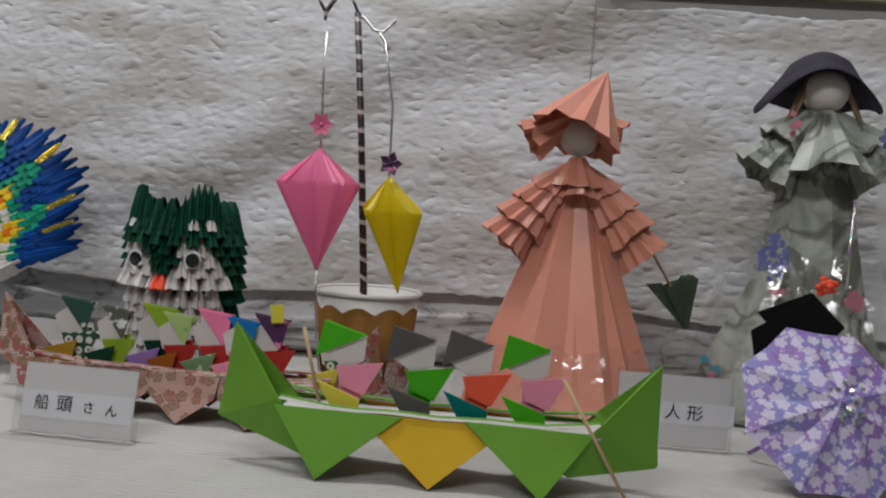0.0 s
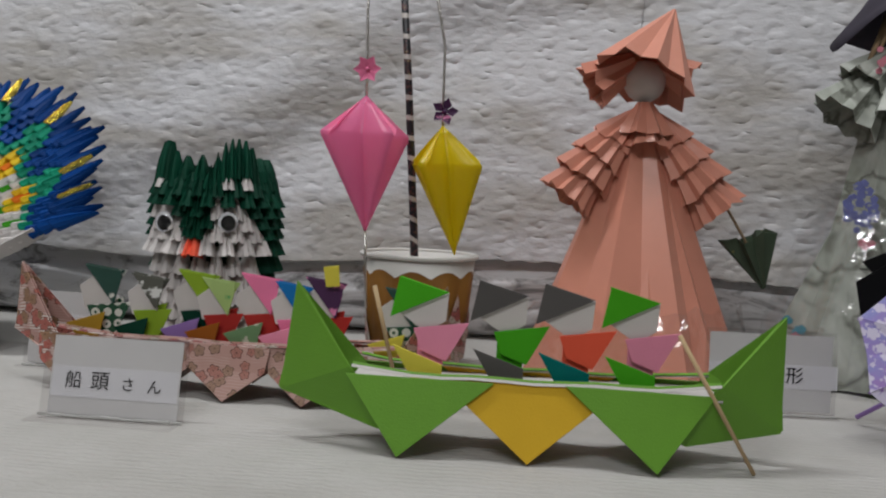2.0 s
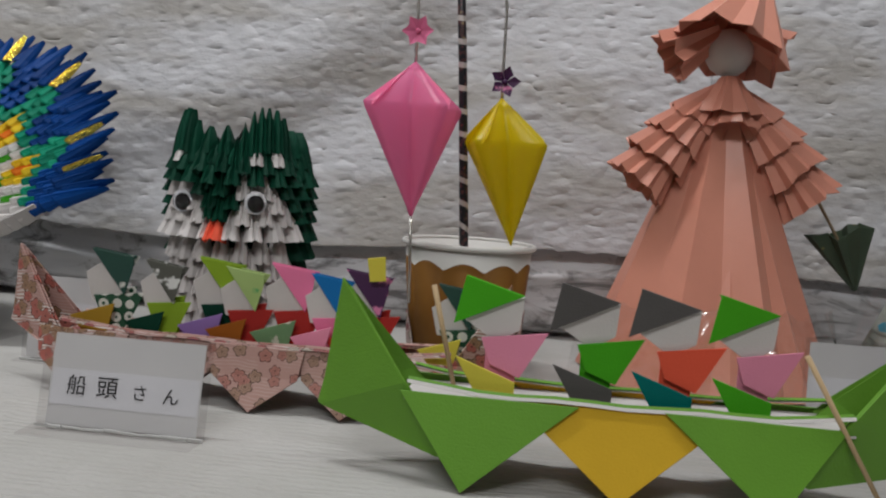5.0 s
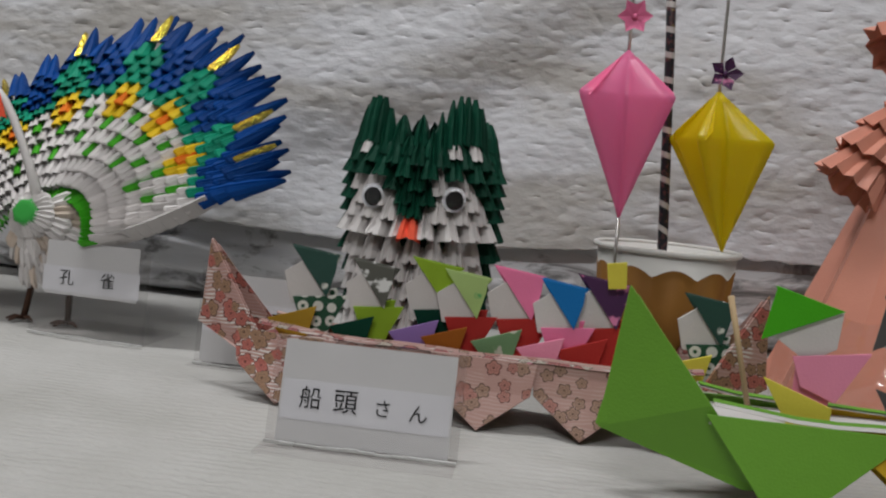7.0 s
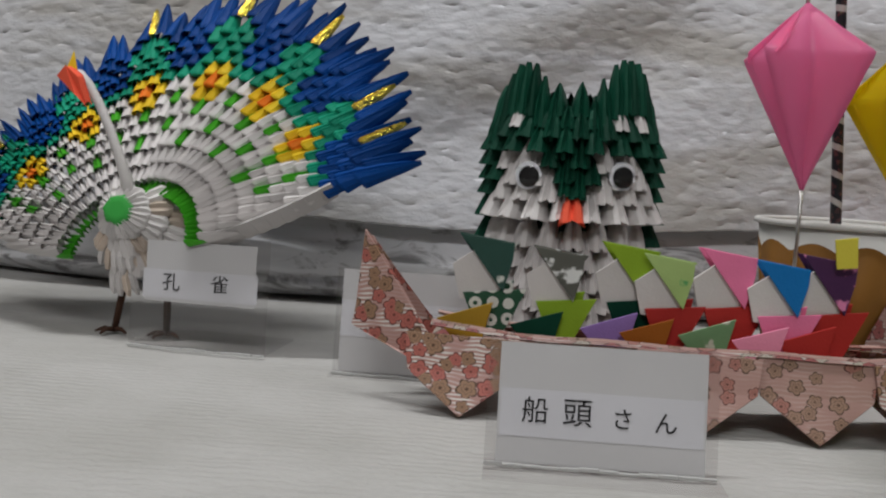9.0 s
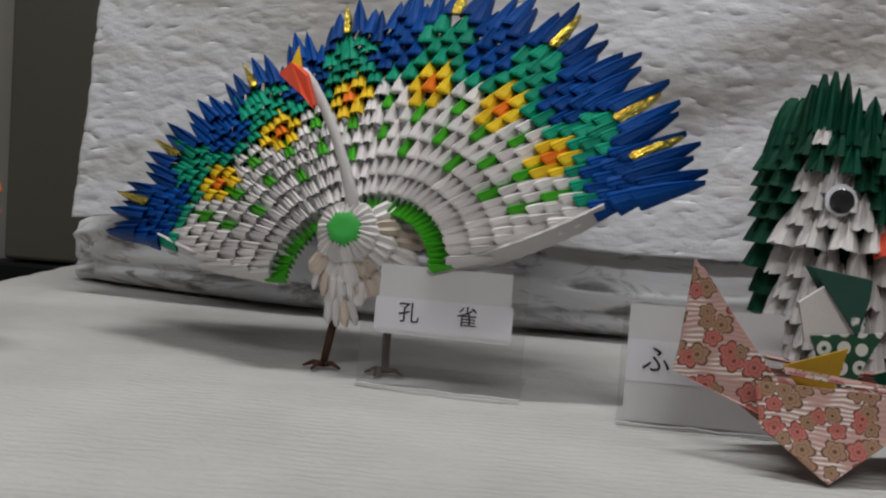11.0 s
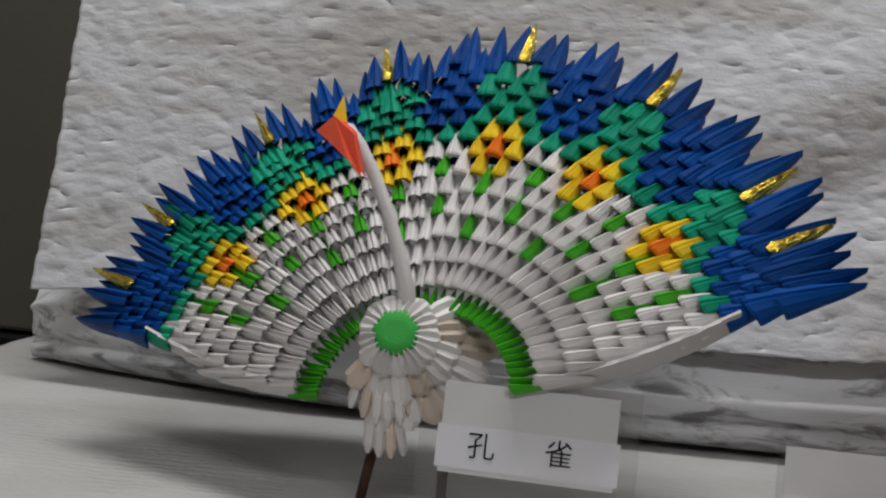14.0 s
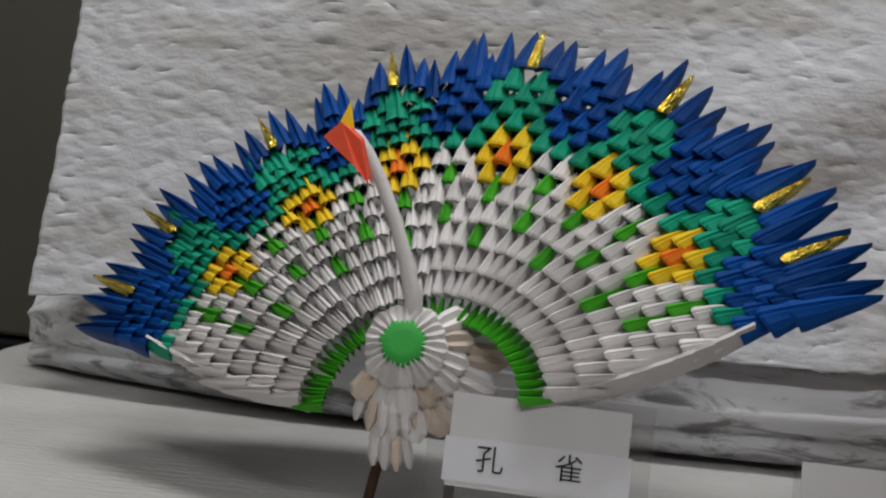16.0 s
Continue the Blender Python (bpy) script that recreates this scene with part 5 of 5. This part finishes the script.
def grey_doll():
    bm = bmesh.new()
    v = Vector
    frill(bm, (0, 0, 0.275), (0, 0, -1), 0.018, 0.052, 0.175, 7, 0.08, 0, flat=0.8)
    frill(bm, (-0.004, 0, 0.16), (0, 0, -1), 0.030, 0.098, 0.1585, 9, 0.06, 0, flat=0.72)
    for s in (-1, 1):
        reach = v((0.047 * s, -0.008, -0.060))
        o = v((0.004 * s, -0.004, 0.283))
        for f, r0, r1 in ((0.0, 0.008, 0.029), (0.42, 0.012, 0.029)):
            frill(bm, o + reach * f, reach, r0, r1, 0.045, 9, 0.12, 0, flat=0.8, wobble=0.08)
    frill(bm, (0, -0.012, 0.283), (0, -0.3, -1), 0.008, 0.036, 0.060, 8, 0.10, 0, wobble=0.06)
    ball(bm, (0.0, -0.006, 0.304), 0.0205, 1)
    for s in (-1, 1):
        tube(bm, [(0.019 * s, -0.004, 0.312), (0.024 * s, -0.008, 0.295), (0.034 * s, -0.012, 0.272)], [0.002, 0.0025, 0.0015], 6, 2)
        tube(bm, [(0.017 * s, -0.010, 0.312), (0.021 * s, -0.012, 0.298), (0.026 * s, -0.014, 0.282)], [0.002, 0.002, 0.001], 6, 2)
    # wide drooping hat
    n, rings = 40, []
    for r, z in ((0.004, 0.0), (0.016, -0.002), (0.027, -0.010), (0.034, -0.022), (0.044, -0.036), (0.056, -0.054)):
        ring = []
        for k in range(n):
            a = 2 * math.pi * k / n
            wv = (r / 0.056) ** 2 * (0.005 * math.sin(3 * a + 0.6) + 0.030 * max(0.0, -math.sin(a)) ** 1.5 + 0.010 * max(0.0, math.sin(a)))
            ring.append(bm.verts.new((r * math.cos(a) - 0.003, r * math.sin(a) * 0.86 + 0.004, 0.338 + z + wv)))
        rings.append(ring)
    bm.faces.new(rings[0]).material_index = 3
    for a, b in zip(rings, rings[1:]):
        for k in range(n):
            f = bm.faces.new((a[k], b[k], b[(k + 1) % n], a[(k + 1) % n]))
            f.material_index, f.smooth = 3, True
    # printed blossoms on the dress
    rnd = random.Random(3)
    for x, z, r, mi, cnt in ((-0.041, 0.150, 0.020, 4, 40), (-0.030, 0.272, 0.012, 5, 6), (0.046, 0.262, 0.012, 4, 8), (-0.088, 0.050, 0.010, 6, 5), (-0.088, 0.030, 0.013, 5, 7), (0.028, 0.118, 0.013, 5, 14), (-0.036, 0.115, 0.010, 5, 5)):
        for _ in range(cnt):
            a, q = rnd.uniform(0, 6.28), r * math.sqrt(rnd.random())
            px, pz = x + q * math.cos(a) * 0.6, z + q * math.sin(a)
            depth = -0.046 - 0.022 * max(0, (0.16 - pz) / 0.16) + 0.25 * abs(px)
            if pz > 0.22:
                depth = -0.030 - 0.012 * rnd.random()
            s = rnd.uniform(0.002, 0.0045)
            poly(bm, [(px + s * math.cos(b), depth, pz + s * math.sin(b)) for b in (0.3, 1.5, 2.8, 4.0, 5.3)], mi)
    ob = obj("paper_doll", bm, [DRESS_CLOTH, FACE_PAPER, STRAW, HAT_PLUM, PETAL_BLUE, PETAL_PINK, PETAL_AQUA], thick=0.0007)
    ob.location = (0.343, 0.892, 0.0)
    tagged(ob, "lady doll in grey-green floral dress with a wide plum hat", "paper doll")
    w = thing("glitter_wand", (0.352, 0.812, 0.130), "thin silver glitter wand held before the grey-green dress", "wand")
    bm = bmesh.new()
    tube(bm, [(0, 0, 0), (0.001, 0.004, 0.03), (0.0045, 0.012, 0.074)], [0.0012, 0.0014, 0.0012], 7)
    part("rod", bm, GLITTER, w)
    for nm, x, z, m, lab in (("fabric_rose", 0.335, 0.131, RED_PAPER, "small red fabric rose pinned to the grey-green dress"),):
        f = thing(nm, (x, 0.812, z), lab, "flower")
        for k in range(9):
            a = 2.4 * k
            bm = bmesh.new()
            r = 0.003 + 0.0009 * k
            ball(bm, (r * math.cos(a) * 0.8, -0.004 + 0.0006 * k, r * math.sin(a) * 0.7), 0.0040, 0, (1, 0.45, 0.8), 8)
            part("petal", bm, m, f)
    # black folded bow behind the parasol
    b = thing("black_bow", (0.300, 0.735, 0.060), "black folded paper bow standing behind the parasol", "paper bow")
    for k, pts in enumerate((((-0.041, 0.038), (0.002, 0.066), (0.036, 0.022), (0.0, 0.0), (-0.036, 0.010)), ((-0.036, 0.052), (0.004, 0.070), (0.030, 0.045), (0.002, 0.012)))):
        bm = bmesh.new()
        poly(bm, [(x, 0.004 * k + 0.1 * z, z) for x, z in pts])
        part("fold", bm, BLACK_PAPER, b, thick=0.0015)
    bm = bmesh.new()
    tube(bm, [(0.0, 0.006, -0.0595), (0.0, 0.006, 0.04)], 0.0012, 6)
    part("stem", bm, BLACK_PAPER, b)


def cellophane(at, r0, r1, high, arc, seed, label):
    """A crumpled clear sheet that stands loosely round the foot of a doll."""
    rnd = random.Random(seed)
    bm = bmesh.new()
    n, rows = 26, []
    for z, r in ((0.001, r1), (high * 0.35, r1 * 0.7 + r0 * 0.3 + 0.004), (high * 0.7, r1 * 0.3 + r0 * 0.7 + 0.003), (high, r0)):
        rows.append([bm.verts.new(((r + rnd.uniform(-0.003, 0.004)) * math.cos(a), (r + rnd.uniform(-0.003, 0.004)) * math.sin(a) * 0.92, z + (rnd.uniform(-0.007, 0.007) if z > 0.002 else 0.0))) for a in (radians(arc[0] + (arc[1] - arc[0]) * k / n) for k in range(n + 1))])
    for a, b in zip(rows, rows[1:]):
        for k in range(n):
            bm.faces.new((a[k], a[k + 1], b[k + 1])), bm.faces.new((a[k], b[k + 1], b[k]))
    ob = obj("cellophane_wrap", bm, CELLOPHANE, thick=0.0002)
    ob.location, ob.visible_shadow = at, False
    tagged(ob, label, "plastic wrap")


def parasol():
    t = thing("paper_parasol", (0.300, 0.674, 0.0), "open violet blossom-print parasol lying on its side on the table", "parasol")
    c, n = Vector((0.0, 0.0, 0.0535)), Vector((0.14, -0.83, 0.54)).normalized()
    ax = Vector((1, 0, 0)) - n * n.x
    ax.normalize()
    up = ax.cross(n)
    up = -up if up.z < 0 else up
    r, apex = 0.0655, c + n * 0.020
    rim = [c + (ax * math.cos(radians(22 + 45 * k)) + up * math.sin(radians(22 + 45 * k))) * r for k in range(8)]
    for k in range(8):
        bm = bmesh.new()
        a, b = rim[k], rim[(k + 1) % 8]
        m = (a + b) / 2 * 0.97 + c * 0.03
        h0, h1, hm = a.lerp(apex, 0.5) + n * 0.003, b.lerp(apex, 0.5) + n * 0.003, m.lerp(apex, 0.5) - n * 0.001
        vs = [bm.verts.new(p) for p in (a, m, b, h1, hm, h0, apex)]
        for q in ((0, 1, 4, 5), (1, 2, 3, 4), (5, 4, 6), (4, 3, 6)):
            bm.faces.new([vs[i] for i in q])
        part("panel", bm, PARASOL_CLOTH, t, thick=0.0007)
        bm = bmesh.new()
        tube(bm, [a - n * 0.001, a.lerp(apex, 0.5) + n * 0.0018, apex - n * 0.001], 0.0009, 6)
        part("rib", bm, PURPLE_PAPER, t)
    bm = bmesh.new()
    tube(bm, [apex + n * 0.003, apex - n * 0.02, c - n * 0.045 - Vector((0.03, -0.02, 0.025))], 0.0017, 8)
    part("handle", bm, PURPLE_PAPER, t)
    rnd = random.Random(6)
    for k in range(22):
        a, q = rnd.uniform(0, 6.28), 0.004 + 0.013 * rnd.random()
        p = apex + ax * (0.006 + q * math.cos(a) * 0.9) + up * (q * math.sin(a)) - n * (0.0038 - 0.001 * rnd.random())
        bm = bmesh.new()
        d = (n + ax * rnd.uniform(-0.5, 0.5) + up * rnd.uniform(-0.5, 0.5)).normalized()
        tube(bm, [p + n * 0.002, p + n * 0.002 + d * 0.0004], 0.0019, 8)
        part("sequin", bm, GLITTER, t, "glittering sequin")


# ---- name cards in clear stands ----
def text_mesh(words, size):
    cu = bpy.data.curves.new("lettering", "FONT")
    cu.body, cu.size, cu.align_x, cu.align_y, cu.extrude, cu.offset, cu.resolution_u = words, size, "CENTER", "CENTER", 0.00012, 0.0, 3
    ob = bpy.data.objects.new("lettering", cu)
    scene.collection.objects.link(ob)
    me = bpy.data.meshes.new_from_object(ob.evaluated_get(bpy.context.evaluated_depsgraph_get()))
    bpy.data.objects.remove(ob)
    return me


def name_card(at, turn, lean, label, w, h, lift, strip, chars, plate):
    """A white card with a pasted strip of brush writing in an L-shaped clear stand. chars: (character, x, z, size)."""
    t = thing("name_card", at, label, "name card", "name cards")
    t.rotation_euler = (0, 0, radians(turn))
    tilt = Matrix.Rotation(radians(-lean), 4, "X")
    pw, ph, depth = plate
    bm = bmesh.new()
    box(bm, (-pw / 2, -0.0018, 0.0008), (pw / 2, -0.0006, ph))
    bmesh.ops.transform(bm, matrix=tilt, verts=bm.verts)
    box(bm, (-pw / 2, -0.0010 if depth > 0 else depth, 0.0004), (pw / 2, depth if depth > 0 else 0.001, 0.0016))
    st = part("stand", bm, ACRYLIC, t, "clear acrylic stand", bevel=0.0003)
    st.visible_shadow = False
    bm = bmesh.new()
    for k in range(12):
        x0, x1 = -pw / 2 + pw * k / 12, -pw / 2 + pw * (k + 0.97) / 12
        y = -0.0032 - 0.0005 * math.sin(k * 2.1)
        box(bm, (x0, y, 0.0002), (x1, y + 0.0014, 0.0013 + 0.0003 * math.cos(k * 1.3)))
    part("polished_edge", bm, EDGE_GLINT, t, "pale strip painted as the glint on the lower edge")
    bm = bmesh.new()
    box(bm, (-w / 2, -0.0004, lift), (w / 2, 0.0, lift + h))
    bmesh.ops.transform(bm, matrix=tilt, verts=bm.verts)
    card = part("card", bm, CARD_WHITE, t, "white card")
    z0, z1, sw, sx = strip
    bm = bmesh.new()
    box(bm, (sx - sw / 2, -0.00055, z0), (sx + sw / 2, -0.00042, z1))
    bmesh.ops.transform(bm, matrix=tilt, verts=bm.verts)
    part("strip", bm, CARD_STRIP, card, "pasted white strip")
    for ch, x, z, size in chars:
        me = text_mesh(ch, size)
        me.materials.clear()
        me.materials.append(INK)
        ob = new("lettering", me)
        ob.parent = card
        ob.matrix_basis = tilt @ Matrix.Translation((x, -0.0007, z)) @ Matrix.Rotation(radians(90), 4, "X")
    return t


def cards():
    name_card((-0.2215, 0.621, 0.0), -1.5, 12, "white name card with brush writing before the printed boat", 0.083, 0.048, 0.001, (0.0115, 0.0305, 0.081, 0.0),
              [("船", -0.0265, 0.0215, 0.0112), ("頭", -0.0095, 0.0215, 0.0122), ("さ", 0.0085, 0.0205, 0.0092), ("ん", 0.0255, 0.0200, 0.0096)], (0.092, 0.0505, -0.021))
    name_card((-0.4395, 0.786, 0.0), -7, 4, "white name card with brush writing before the peacock", 0.069, 0.036, 0.028, (0.030, 0.047, 0.072, 0.0),
              [("孔", -0.018, 0.0390, 0.0115), ("雀", 0.0125, 0.0395, 0.0115)], (0.086, 0.068, 0.05))
    name_card((-0.3135, 0.752, 0.0), -4, 6, "white name card with brush writing before the owl", 0.072, 0.056, 0.002, (0.021, 0.041, 0.072, 0.0),
              [("ふ", -0.022, 0.031, 0.014), ("く", -0.004, 0.031, 0.014), ("ろ", 0.012, 0.031, 0.012), ("う", 0.026, 0.031, 0.012)], (0.078, 0.059, -0.012))
    name_card((0.2065, 0.742, 0.0), 1, 5, "white name card with brush writing before the dolls", 0.086, 0.054, 0.003, (0.019, 0.036, 0.090, 0.002),
              [("人", 0.0, 0.0275, 0.013), ("形", 0.017, 0.0275, 0.013)], (0.092, 0.060, -0.012))


def far_ornament():
    """A colourful folded ornament at the far end of the table, of which only one side comes into view."""
    t = thing("origami_ornament", (-0.7155, 0.80, 0.0), "black, orange and blue folded paper ornament at the table's end", "paper ornament")
    for z, r, col in ((0.0, 0.012, "dark_green"), (0.02, 0.012, "dark_green"), (0.04, 0.013, "dark_green"), (0.056, 0.018, "dark_green"), (0.070, 0.0215, "red"), (0.082, 0.0215, "orange"), (0.094, 0.019, "dark_green"), (0.108, 0.016, "blue")):
        for k in range(10):
            a = 2 * math.pi * (k + (0.5 if col == "red" else 0)) / 10
            out = Vector((math.cos(a), math.sin(a), 0))
            put_unit(col, t, out * r + Vector((0, 0, z)), Vector((0, 0, 1)) + out * -0.2, out, 0.016, 0.026, 0.012)


peacock()
owl()
boats()
cup_of_ornaments()
pink_doll()
grey_doll()
cellophane((0.123, 0.868, 0.0), 0.088, 0.104, 0.062, (195, 360), 5, "crumpled clear cellophane round the salmon doll's skirt")
cellophane((0.343, 0.892, 0.0), 0.070, 0.112, 0.150, (180, 330), 6, "crumpled clear cellophane round the grey-green doll's skirt")
parasol()
cards()
far_ornament()
